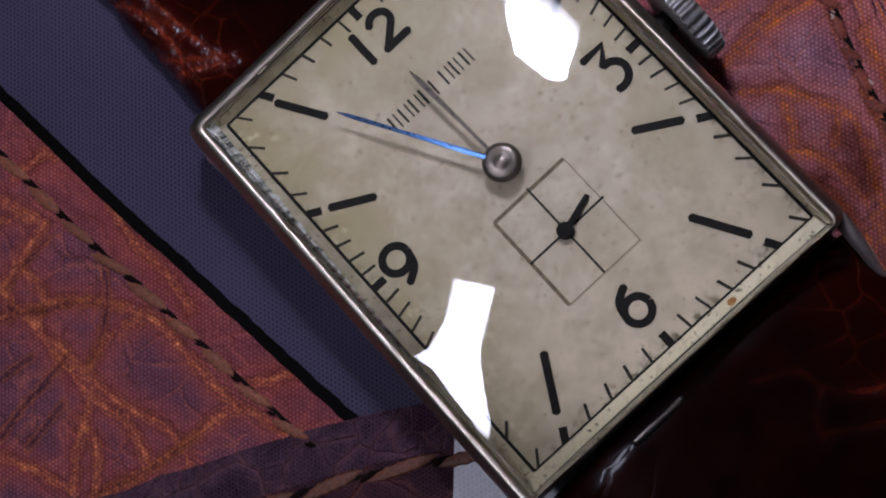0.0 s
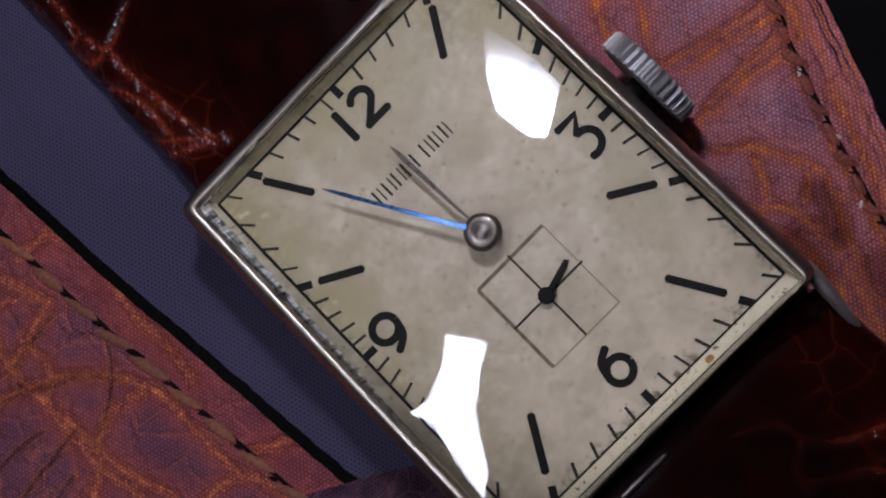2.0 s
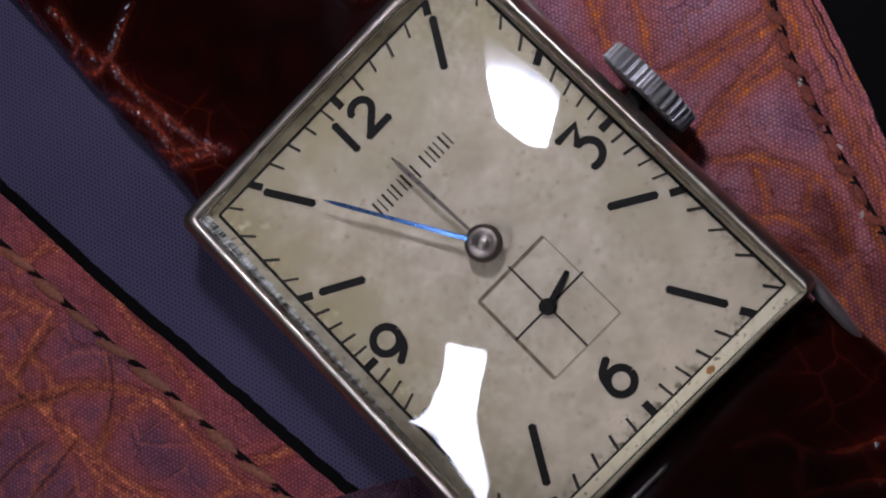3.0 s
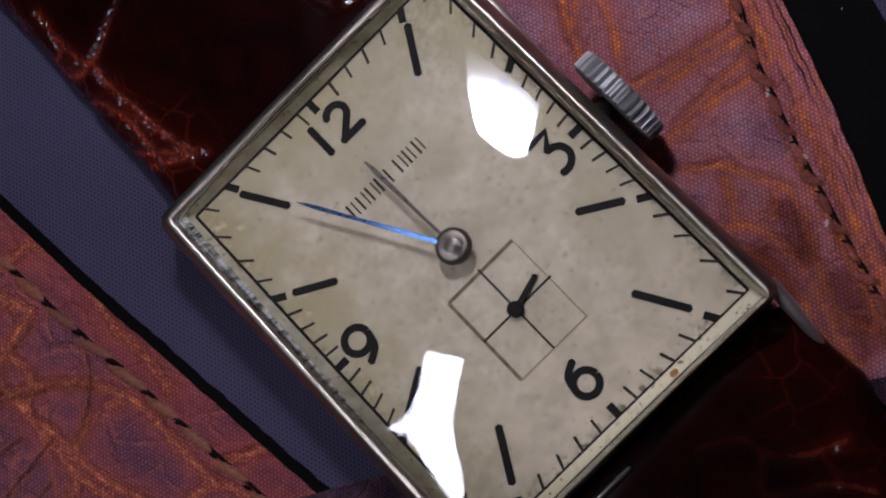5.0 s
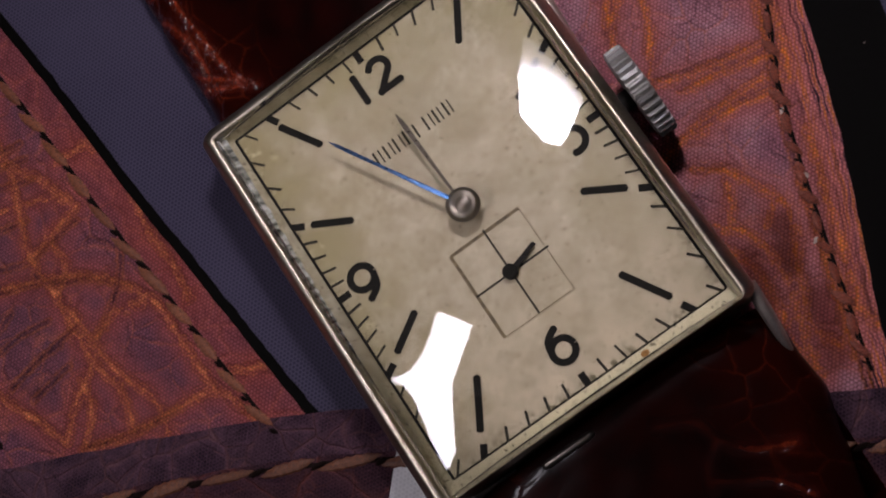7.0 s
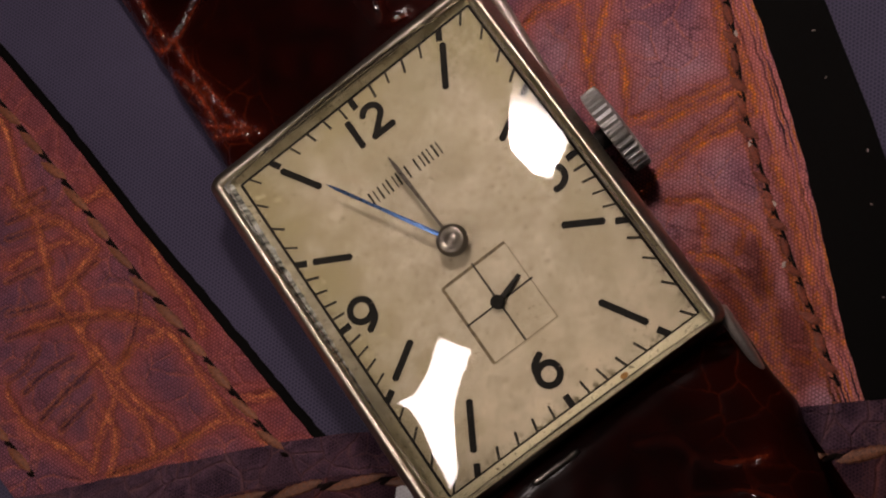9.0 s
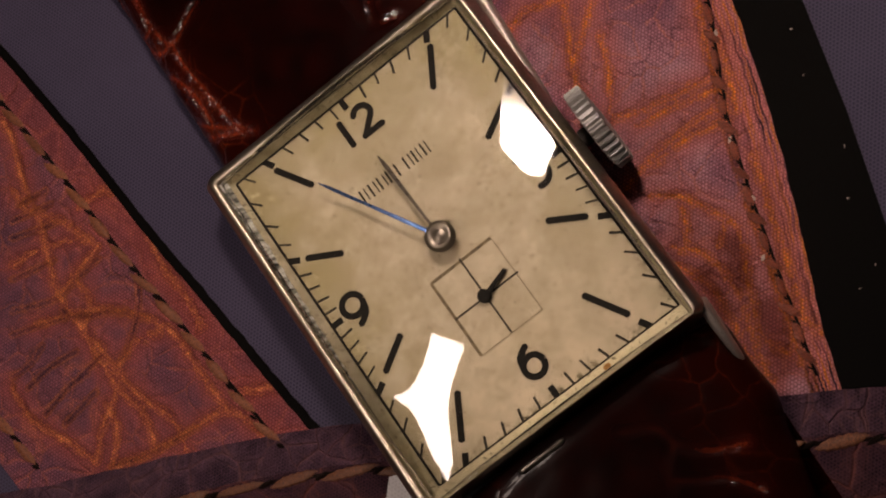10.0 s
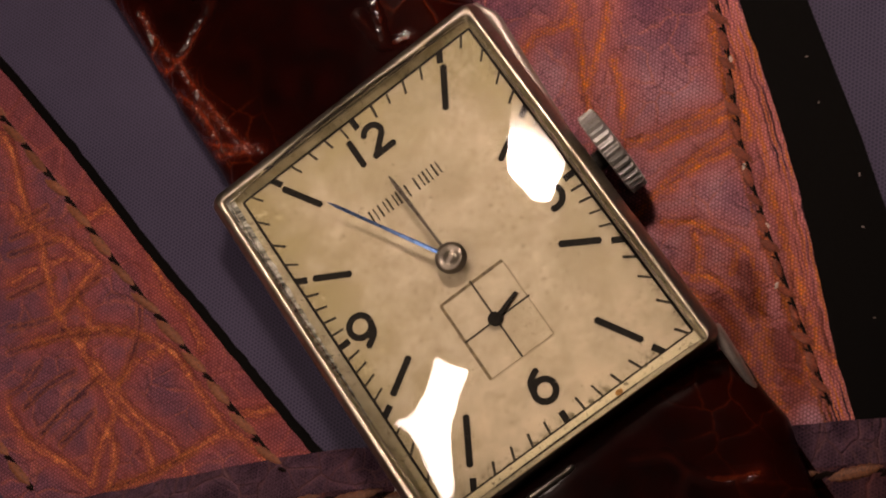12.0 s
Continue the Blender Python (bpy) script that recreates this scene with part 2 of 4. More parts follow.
    c = mix(nt, math2(nt, "MULTIPLY", ramp(nt, kj, [(0.08, g(0)), (0.18, g(0.45)), (0.36, g(0))]), grainy), c, tuple(0.9 * v for v in vein))
    c = mix(nt, math2(nt, "MULTIPLY", ramp(nt, kj, [(0.0, g(0.7)), (0.09, g(0))]), ramp(nt, slow, [(0.40, g(0.1)), (0.58, g(1))])), c, tuple(0.15 * v for v in cell))
    # print screen
    dots = halftone(nt, vec, 0.24)
    c = mix(nt, dots_amount * 0.7, c, ramp(nt, dots, [(0.0, (1.1, 1.1, 1.2)), (0.16, (2.1, 2.05, 2.35)), (0.36, (0.95, 0.95, 0.95)), (0.55, (0.5, 0.48, 0.5))]), "MULTIPLY")
    nt.links.new(c, bs.inputs["Base Color"])
    bs.inputs["Roughness"].default_value = 0.5
    bs.inputs["Specular IOR Level"].default_value = 0.06
    h = math2(nt, "ADD", ramp(nt, dj, [(0.0, g(0)), (0.5, g(1))]), math2(nt, "ADD", ramp(nt, kj, [(0.0, g(0)), (0.3, g(1))]), fast))
    h = math2(nt, "ADD", h, math2(nt, "MULTIPLY", ramp(nt, net, [(0.0, g(0)), (0.1, g(1))]), 0.5))
    bump(nt, bs, h, 1.0, 0.3)
    return m


def printed_plain(name, colour, other, dots_amount=0.2, rough=0.55):
    m, nt, bs = blank(name)
    vec = coords(nt)
    cloud = noise_tex(nt, vec, 0.1, 3.0).outputs["Fac"]
    fine = noise_tex(nt, vec, 4.0, 3.0, 0.7).outputs["Fac"]
    c = mix(nt, ramp(nt, cloud, [(0.3, g(0)), (0.7, g(1))]), colour, other)
    c = mix(nt, ramp(nt, fine, [(0.4, g(0)), (0.8, g(0.35))]), c, tuple(0.5 * v for v in colour))
    dots = halftone(nt, vec, 0.26)
    c = mix(nt, ramp(nt, dots, [(0.2, g(0)), (0.6, g(dots_amount))]), c, tuple(min(1, v * 1.8 + 0.01) for v in other))
    nt.links.new(c, bs.inputs["Base Color"])
    bs.inputs["Roughness"].default_value = rough
    bs.inputs["Specular IOR Level"].default_value = 0.04
    bump(nt, bs, dots, 0.2, 0.03)
    return m


def metal(name, colour, rough, grime=0.4, brushed=True):
    m, nt, bs = blank(name)
    vec = coords(nt)
    n1 = noise_tex(nt, vec, 0.5, 4.0).outputs["Fac"]
    n2 = noise_tex(nt, vec, 5.0, 4.0, 0.7).outputs["Fac"]
    c = mix(nt, ramp(nt, n1, [(0.42, g(0)), (0.72, g(grime))]), colour, (0.24, 0.19, 0.11))
    c = mix(nt, ramp(nt, n2, [(0.55, g(0)), (0.75, g(grime * 0.8))]), c, (0.11, 0.085, 0.05))
    nt.links.new(c, bs.inputs["Base Color"])
    bs.inputs["Metallic"].default_value = 1.0
    nt.links.new(ramp(nt, n2, [(0.3, g(rough)), (0.8, g(min(1, rough + 0.25)))]), bs.inputs["Roughness"])
    bump(nt, bs, n2, 0.07 if brushed else 0.04, 0.03)
    return m


def simple(name, colour, rough=0.5, metallic=0.0, vary=0.25, scale=4.0, spec=0.5):
    m, nt, bs = blank(name)
    n = noise_tex(nt, coords(nt), scale, 4.0, 0.65).outputs["Fac"]
    c = mix(nt, ramp(nt, n, [(0.35, g(0)), (0.7, g(1))]), colour, tuple(v * (1 - vary) for v in colour))
    nt.links.new(c, bs.inputs["Base Color"])
    bs.inputs["Roughness"].default_value, bs.inputs["Metallic"].default_value = rough, metallic
    bs.inputs["Specular IOR Level"].default_value = spec
    bump(nt, bs, n, 0.1, 0.02)
    return m


def glow(name, strength, colour):
    m = bpy.data.materials.new(name)
    m.use_nodes = True
    nt = m.node_tree
    nt.nodes.clear()
    e = node(nt, "ShaderNodeEmission", ins={"Color": (*colour, 1), "Strength": strength})
    o = node(nt, "ShaderNodeOutputMaterial")
    nt.links.new(e.outputs[0], o.inputs[0])
    return m


def glow_falling(name, strength, colour, hot, reach):
    """A diffuser with its bulb behind one point, dimmer away from it."""
    m = glow(name, strength, colour)
    nt = m.node_tree
    d = node(nt, "ShaderNodeVectorMath", operation="DISTANCE", ins={0: coords(nt), 1: hot}).outputs["Value"]
    fall = ramp(nt, math2(nt, "DIVIDE", d, reach), [(0.0, g(1)), (0.34, g(0.8)), (0.50, g(0.2)), (0.66, g(0.045)), (0.85, g(0.014)), (1.0, g(0.006))])
    e = [n for n in nt.nodes if n.type == "EMISSION"][0]
    nt.links.new(math2(nt, "MULTIPLY", fall, strength), e.inputs["Strength"])
    return m


def dial_metal():
    """Aged silvered dial: cream patina, freckles, green-grey tarnish in blotches."""
    m, nt, bs = blank("aged_silver_dial")
    vec = coords(nt)
    cloud = noise_tex(nt, vec, 0.13, 3.0).outputs["Fac"]
    mid = noise_tex(nt, vec, 0.7, 4.0, 0.6).outputs["Fac"]
    grain = noise_tex(nt, vec, 6.0, 3.0, 0.7).outputs["Fac"]
    c = mix(nt, ramp(nt, mid, [(0.3, g(0)), (0.75, g(1))]), (0.65, 0.595, 0.48), (0.45, 0.40, 0.295))
    c = mix(nt, ramp(nt, cloud, [(0.47, g(0)), (0.66, g(0.55))]), c, (0.38, 0.35, 0.24))
    c = mix(nt, ramp(nt, grain, [(0.4, g(0)), (0.75, g(0.3))]), c, (0.36, 0.32, 0.24))
    # freckles
    v = node(nt, "ShaderNodeTexVoronoi", voronoi_dimensions="2D", feature="F1", ins={"Vector": warped(nt, vec, 2.0, 0.5), "Scale": 0.55})
    speck = math2(nt, "SUBTRACT", v.outputs["Distance"], math2(nt, "MULTIPLY", noise_tex(nt, vec, 0.8, 3.0).outputs["Fac"], 0.07))
    f = ramp(nt, speck, [(0.0, g(0.55)), (0.03, g(0))])
    keep = ramp(nt, noise_tex(nt, vec, 0.45, 2.0).outputs["Fac"], [(0.38, g(0)), (0.55, g(0.85))])
    c = mix(nt, math2(nt, "MULTIPLY", f, keep), c, (0.12, 0.10, 0.06))
    stain = ramp(nt, noise_tex(nt, warped(nt, vec, 0.6, 1.5), 0.28, 5.0, 0.6).outputs["Fac"], [(0.50, g(0)), (0.56, g(0.28)), (0.7, g(0.4))])
    c = mix(nt, stain, c, (0.40, 0.34, 0.235))
    scuff = ramp(nt, noise_tex(nt, vec, 2.4, 5.0, 0.75).outputs["Fac"], [(0.54, g(0)), (0.70, g(0.6))])
    c = mix(nt, scuff, c, (0.33, 0.285, 0.20))
    # tarnish blotch by the one o'clock corner
    sep = node(nt, "ShaderNodeVectorMath", operation="DISTANCE", ins={0: warped(nt, vec, 0.5, 3.5), 1: (7.6, 11.0, 4.9)})
    blot = math2(nt, "MULTIPLY", ramp(nt, math2(nt, "DIVIDE", sep.outputs["Value"], 6.0), [(0.0, g(1)), (0.75, g(0))]), ramp(nt, noise_tex(nt, vec, 1.7, 4.0, 0.7).outputs["Fac"], [(0.42, g(0)), (0.62, g(0.85))]))
    c = mix(nt, blot, c, (0.20, 0.19, 0.10))
    ax = node(nt, "ShaderNodeSeparateXYZ", ins={0: warped(nt, vec, 0.9, 0.9)})
    rim = math2(nt, "MAXIMUM", math2(nt, "SUBTRACT", math2(nt, "ABSOLUTE", ax.outputs[0]), 9.1), math2(nt, "SUBTRACT", math2(nt, "ABSOLUTE", ax.outputs[1]), 12.0))
    spread = ramp(nt, math2(nt, "ADD", math2(nt, "DIVIDE", ax.outputs[1], 26.0), 0.5), [(0.12, g(0.12)), (0.6, g(1))])
    dirt = math2(nt, "MULTIPLY", ramp(nt, math2(nt, "ADD", math2(nt, "DIVIDE", rim, 3.2), 1.0), [(0.0, g(0)), (1.0, g(0.75))]), ramp(nt, noise_tex(nt, vec, 0.5, 5.0, 0.7).outputs["Fac"], [(0.34, g(0.0)), (0.62, g(1))]))
    c = mix(nt, math2(nt, "MULTIPLY", dirt, spread), c, (0.30, 0.265, 0.14))
    # olive bloom towards the rim, and pin-prick specks
    olive = math2(nt, "MULTIPLY", ramp(nt, math2(nt, "ADD", math2(nt, "DIVIDE", rim, 7.0), 1.0), [(0.1, g(0)), (1.0, g(0.8))]), ramp(nt, noise_tex(nt, vec, 0.26, 4.0, 0.6).outputs["Fac"], [(0.36, g(0.1)), (0.60, g(0.9))]))
    c = mix(nt, math2(nt, "MULTIPLY", olive, spread), c, (0.41, 0.36, 0.195))
    # lower dial painted lighter, for the light that gathers towards six o'clock
    lit_low = ramp(nt, math2(nt, "ADD", math2(nt, "DIVIDE", ax.outputs[1], 26.0), 0.5), [(0.0, g(0.75)), (0.35, g(0))])
    pebble = noise_tex(nt, vec, 3.4, 4.0, 0.7).outputs["Fac"]
    c = mix(nt, math2(nt, "MULTIPLY", lit_low, ramp(nt, mid, [(0.36, g(1)), (0.62, g(0.45))])), c, (0.80, 0.70, 0.54))
    c = mix(nt, ramp(nt, pebble, [(0.50, g(0)), (0.64, g(0.2))]), c, (0.38, 0.32, 0.20))
    c = mix(nt, ramp(nt, pebble, [(0.36, g(0.18)), (0.44, g(0))]), c, (0.72, 0.65, 0.50))
    pin = node(nt, "ShaderNodeTexVoronoi", voronoi_dimensions="2D", feature="F1", ins={"Vector": warped(nt, vec, 3.0, 0.3), "Scale": 1.5}).outputs["Distance"]
    pins = math2(nt, "MULTIPLY", ramp(nt, pin, [(0.05, g(0.7)), (0.11, g(0))]), ramp(nt, noise_tex(nt, vec, 0.6, 4.0, 0.7).outputs["Fac"], [(0.46, g(0)), (0.58, g(1))]))
    c = mix(nt, pins, c, (0.17, 0.135, 0.07))
    crud = math2(nt, "MULTIPLY", ramp(nt, math2(nt, "ADD", rim, 1.0), [(0.35, g(0)), (0.95, g(1))]), ramp(nt, noise_tex(nt, vec, 1.5, 5.0, 0.7).outputs["Fac"], [(0.50, g(0)), (0.62, g(0.9))]))
    c = mix(nt, crud, c, (0.13, 0.11, 0.055))
    bloom = math2(nt, "MULTIPLY", ramp(nt, math2(nt, "ADD", math2(nt, "DIVIDE", ax.outputs[0], 18.6), 0.5), [(0.0, g(0.75)), (0.32, g(0))]), ramp(nt, noise_tex(nt, warped(nt, vec, 0.6, 1.0), 0.35, 5.0, 0.65).outputs["Fac"], [(0.40, g(0.15)), (0.6, g(1))]))
    c = mix(nt, bloom, c, (0.37, 0.315, 0.17))
    salt = math2(nt, "MULTIPLY", bloom, ramp(nt, noise_tex(nt, vec, 2.0, 3.0, 0.6).outputs["Fac"], [(0.57, g(0)), (0.66, g(0.9))]))
    c = mix(nt, salt, c, (0.74, 0.66, 0.44))
    c = mix(nt, 1.0, c, (0.885, 0.83, 0.775), "MULTIPLY")
    nt.links.new(c, bs.inputs["Base Color"])
    bs.inputs["Metallic"].default_value = 0.08
    bs.inputs["Roughness"].default_value = 0.52
    bs.inputs["Specular IOR Level"].default_value = 0.4
    bump(nt, bs, grain, 0.15, 0.02)
    return m


def flange_metal():
    m, nt, bs = blank("tarnished_brass_flange")
    vec = coords(nt)
    mid = noise_tex(nt, vec, 0.9, 4.0, 0.6).outputs["Fac"]
    c = mix(nt, ramp(nt, mid, [(0.3, g(0)), (0.7, g(1))]), (0.42, 0.36, 0.23), (0.24, 0.20, 0.11))
    # six o'clock side painted creamier, standing in for the stronger light on it
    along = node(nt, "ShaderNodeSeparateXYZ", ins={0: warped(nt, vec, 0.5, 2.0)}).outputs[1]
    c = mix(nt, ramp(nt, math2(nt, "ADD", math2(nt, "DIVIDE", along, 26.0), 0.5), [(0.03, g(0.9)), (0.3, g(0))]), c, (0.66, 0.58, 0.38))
    v = node(nt, "ShaderNodeTexVoronoi", voronoi_dimensions="2D", feature="F1", ins={"Vector": warped(nt, vec, 2.5, 0.5), "Scale": 1.8})
    f = math2(nt, "MULTIPLY", ramp(nt, v.outputs["Distance"], [(0.06, g(1)), (0.18, g(0))]), ramp(nt, noise_tex(nt, vec, 0.8, 2.0).outputs["Fac"], [(0.40, g(0)), (0.56, g(0.9))]))
    c = mix(nt, f, c, (0.10, 0.08, 0.04))
    c = mix(nt, ramp(nt, noise_tex(nt, vec, 2.2, 5.0, 0.75).outputs["Fac"], [(0.55, g(0)), (0.66, g(0.55))]), c, (0.20, 0.16, 0.08))
    nt.links.new(c, bs.inputs["Base Color"])
    bs.inputs["Metallic"].default_value = 0.0
    bs.inputs["Roughness"].default_value = 0.38
    bump(nt, bs, noise_tex(nt, vec, 2.6, 4.0, 0.65).outputs["Fac"], 0.6, 0.12)
    return m


def glass():
    """Acrylic: clear, mirror-like by the angle of view."""
    m = bpy.data.materials.new("acrylic_crystal")
    m.use_nodes = True
    nt = m.node_tree
    nt.nodes.clear()
    vec = coords(nt)
    fr = node(nt, "ShaderNodeFresnel", ins={"IOR": 1.42})
    scratch = noise_tex(nt, vec, 1.1, 4.0, 0.7).outputs["Fac"]
    gl = node(nt, "ShaderNodeBsdfGlossy", ins={"Color": (1, 1, 1, 1), "Roughness": 0.015})
    b = node(nt, "ShaderNodeBump", ins={"Height": scratch, "Strength": 0.03, "Distance": 0.05 * MM})
    nt.links.new(b.outputs[0], gl.inputs["Normal"])
    tr = node(nt, "ShaderNodeBsdfTransparent", ins={"Color": (0.985, 0.985, 0.97, 1)})
    mx = node(nt, "ShaderNodeMixShader", ins={0: fr.outputs[0], 1: tr.outputs[0], 2: gl.outputs[0]})
    o = node(nt, "ShaderNodeOutputMaterial")
    nt.links.new(mx.outputs[0], o.inputs[0])
    return m


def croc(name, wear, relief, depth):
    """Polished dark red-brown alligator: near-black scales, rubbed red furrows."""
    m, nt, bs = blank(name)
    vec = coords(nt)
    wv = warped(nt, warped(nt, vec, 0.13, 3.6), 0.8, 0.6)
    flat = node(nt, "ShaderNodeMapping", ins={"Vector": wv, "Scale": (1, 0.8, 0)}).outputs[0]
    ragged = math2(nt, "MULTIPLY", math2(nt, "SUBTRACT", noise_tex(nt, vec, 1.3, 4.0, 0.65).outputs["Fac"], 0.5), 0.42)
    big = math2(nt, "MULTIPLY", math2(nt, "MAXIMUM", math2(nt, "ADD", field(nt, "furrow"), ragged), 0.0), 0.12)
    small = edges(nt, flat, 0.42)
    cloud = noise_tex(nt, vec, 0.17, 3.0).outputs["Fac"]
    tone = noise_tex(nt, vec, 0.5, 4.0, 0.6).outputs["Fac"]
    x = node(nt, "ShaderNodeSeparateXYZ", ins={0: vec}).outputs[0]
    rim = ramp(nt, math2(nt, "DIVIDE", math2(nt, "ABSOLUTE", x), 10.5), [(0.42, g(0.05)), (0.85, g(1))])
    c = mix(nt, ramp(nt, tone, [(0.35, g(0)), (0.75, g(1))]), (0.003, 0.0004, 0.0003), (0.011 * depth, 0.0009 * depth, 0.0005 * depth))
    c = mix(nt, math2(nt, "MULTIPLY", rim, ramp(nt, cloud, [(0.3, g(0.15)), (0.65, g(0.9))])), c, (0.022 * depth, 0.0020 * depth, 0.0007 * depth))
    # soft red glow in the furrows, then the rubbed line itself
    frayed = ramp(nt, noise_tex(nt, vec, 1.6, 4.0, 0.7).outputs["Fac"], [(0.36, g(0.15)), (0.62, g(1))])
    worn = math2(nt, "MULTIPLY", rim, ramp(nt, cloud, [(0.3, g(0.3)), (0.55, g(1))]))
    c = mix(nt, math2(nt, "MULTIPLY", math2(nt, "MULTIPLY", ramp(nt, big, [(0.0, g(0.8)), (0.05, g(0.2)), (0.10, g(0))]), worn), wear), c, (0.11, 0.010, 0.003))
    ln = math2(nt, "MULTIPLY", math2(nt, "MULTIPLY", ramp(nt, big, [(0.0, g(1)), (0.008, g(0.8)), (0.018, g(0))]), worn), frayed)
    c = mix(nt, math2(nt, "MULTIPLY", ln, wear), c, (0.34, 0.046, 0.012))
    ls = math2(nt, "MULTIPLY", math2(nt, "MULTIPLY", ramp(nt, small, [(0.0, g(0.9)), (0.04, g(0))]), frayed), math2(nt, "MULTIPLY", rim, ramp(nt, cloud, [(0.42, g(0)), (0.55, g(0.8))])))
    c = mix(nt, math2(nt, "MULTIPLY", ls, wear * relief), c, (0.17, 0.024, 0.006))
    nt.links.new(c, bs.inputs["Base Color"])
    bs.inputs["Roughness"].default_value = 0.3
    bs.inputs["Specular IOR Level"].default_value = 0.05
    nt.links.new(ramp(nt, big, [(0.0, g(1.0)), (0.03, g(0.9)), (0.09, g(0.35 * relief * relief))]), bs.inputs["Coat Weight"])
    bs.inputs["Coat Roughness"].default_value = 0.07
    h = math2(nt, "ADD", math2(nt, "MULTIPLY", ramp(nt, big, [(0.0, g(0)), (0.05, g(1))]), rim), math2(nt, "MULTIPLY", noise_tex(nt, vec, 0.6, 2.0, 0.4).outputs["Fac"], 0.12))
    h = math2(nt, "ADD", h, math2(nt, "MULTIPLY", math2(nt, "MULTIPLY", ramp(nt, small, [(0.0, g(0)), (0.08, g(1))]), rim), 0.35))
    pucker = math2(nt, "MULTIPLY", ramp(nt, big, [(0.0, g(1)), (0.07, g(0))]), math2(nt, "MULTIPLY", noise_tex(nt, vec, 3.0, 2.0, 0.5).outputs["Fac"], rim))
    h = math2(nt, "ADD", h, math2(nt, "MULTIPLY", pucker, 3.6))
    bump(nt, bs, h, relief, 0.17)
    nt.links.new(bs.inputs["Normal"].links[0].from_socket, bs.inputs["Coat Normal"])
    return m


M_PAGE = printed_plain("violet_grey_print", (0.024, 0.0205, 0.036), (0.041, 0.035, 0.059), 0.55)
M_BLACK = printed_plain("black_print", (0.0018, 0.0014, 0.0012), (0.003, 0.0024, 0.002), 0.0, 0.7)
M_WHITE = printed_plain("white_print", (0.55, 0.53, 0.55), (0.62, 0.60, 0.60), 0.2)
M_STRAP_A = hide_print("brown_leather_print", (0.165, 0.064, 0.090), (0.36, 0.105, 0.105), (0.86, 0.27, 0.10), 2.1, 0.0, 0.8)
M_STRAP_B = hide_print("orange_leather_print", (0.19, 0.072, 0.105), (0.52, 0.195, 0.205), (0.84, 0.24, 0.035), 1.9, 1.0, 0.8)
M_MARGIN_C = printed("plum_rim_print", (0.028, 0.013, 0.020), (0.15, 0.075, 0.105), (0.13, 0.06, 0.06), 2.2, 0.03, 0.8, 0.9, 0.0, dots_amount=0.12)
M_STRAP_C = printed("plum_leather_print", (0.032, 0.013, 0.019), (0.10, 0.040, 0.050), (0.16, 0.05, 0.035), 2.6, 0.025, 0.6, 2.1, 0.3, dots_amount=0.15)
def thread(name, colour):
    m = simple(name, colour, 0.6, 0.0, 0.8, 7.0)
    nt = m.node_tree
    bs = nt.nodes["Principled BSDF"]
    src = bs.inputs["Base Color"].links[0].from_socket
    info = node(nt, "ShaderNodeObjectInfo")
    nt.links.new(mix(nt, math2(nt, "MULTIPLY", info.outputs["Random"], 0.6), src, tuple(0.35 * c for c in colour)), bs.inputs["Base Color"])
    return m


M_THREAD = thread("tan_thread_print", (0.30, 0.088, 0.032))
M_THREAD_RED = thread("rust_thread_print", (0.30, 0.055, 0.022))
M_THREAD_ORANGE = thread("amber_thread_print", (0.19, 0.055, 0.016))
M_HOLE = simple("stitch_hole_print", (0.008, 0.004, 0.003), 0.7, spec=0.05)
M_FLECK = simple("pale_fleck_print", (0.55, 0.42, 0.36), 0.6)
M_CASE = metal("worn_nickel_case", (0.45, 0.395, 0.315), 0.27, 0.6)
M_LUG = metal("satin_nickel_lug", (0.62, 0.54, 0.48), 0.5, 0.35)
M_CROWN = metal("grey_steel_crown", (0.36, 0.35, 0.34), 0.5, 0.4)
M_STEEL = metal("polished_steel", (0.17, 0.145, 0.125), 0.22, 0.2, False)
M_POST = metal("dull_steel_post", (0.20, 0.175, 0.155), 0.3, 0.3, False)
M_BLUED = metal("blued_steel", (0.06, 0.13, 0.30), 0.2, 0.05, False)
M_DIAL = dial_metal()
M_FLANGE = flange_metal()
M_INK = simple("black_dial_ink", (0.018, 0.016, 0.014), 0.6, 0.0, 0.3, 3.0, 0.06)
M_INK_THIN = simple("faded_dial_ink", (0.045, 0.04, 0.03), 0.6, 0.0, 0.5, 3.0, 0.06)
M_RUST = simple("rust_speck", (0.42, 0.19, 0.04), 0.7, 0.0, 0.5, 6.0)
M_TARNISH = simple("brown_tarnish", (0.20, 0.145, 0.07), 0.6, 0.0, 0.7, 2.0)
M_TAN = simple("rubbed_tan_line", (0.21, 0.17, 0.10), 0.6, 0.0, 0.5, 3.0, 0.1)
M_GLASS = glass()


def rim_glint():
    m, nt, bs = blank("painted_rim_glint")
    vec = coords(nt)
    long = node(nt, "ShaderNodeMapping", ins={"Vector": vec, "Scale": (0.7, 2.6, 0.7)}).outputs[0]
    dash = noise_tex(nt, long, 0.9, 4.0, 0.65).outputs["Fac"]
    # dark and silvery dashes painted for light scattered in the crystal's edge
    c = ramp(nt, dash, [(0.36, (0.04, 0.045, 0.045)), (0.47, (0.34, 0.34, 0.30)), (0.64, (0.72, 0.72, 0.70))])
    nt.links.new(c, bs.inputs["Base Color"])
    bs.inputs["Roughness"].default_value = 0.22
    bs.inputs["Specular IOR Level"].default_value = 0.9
    bump(nt, bs, noise_tex(nt, vec, 2.2, 4.0, 0.6).outputs["Fac"], 0.9, 0.25)
    return m


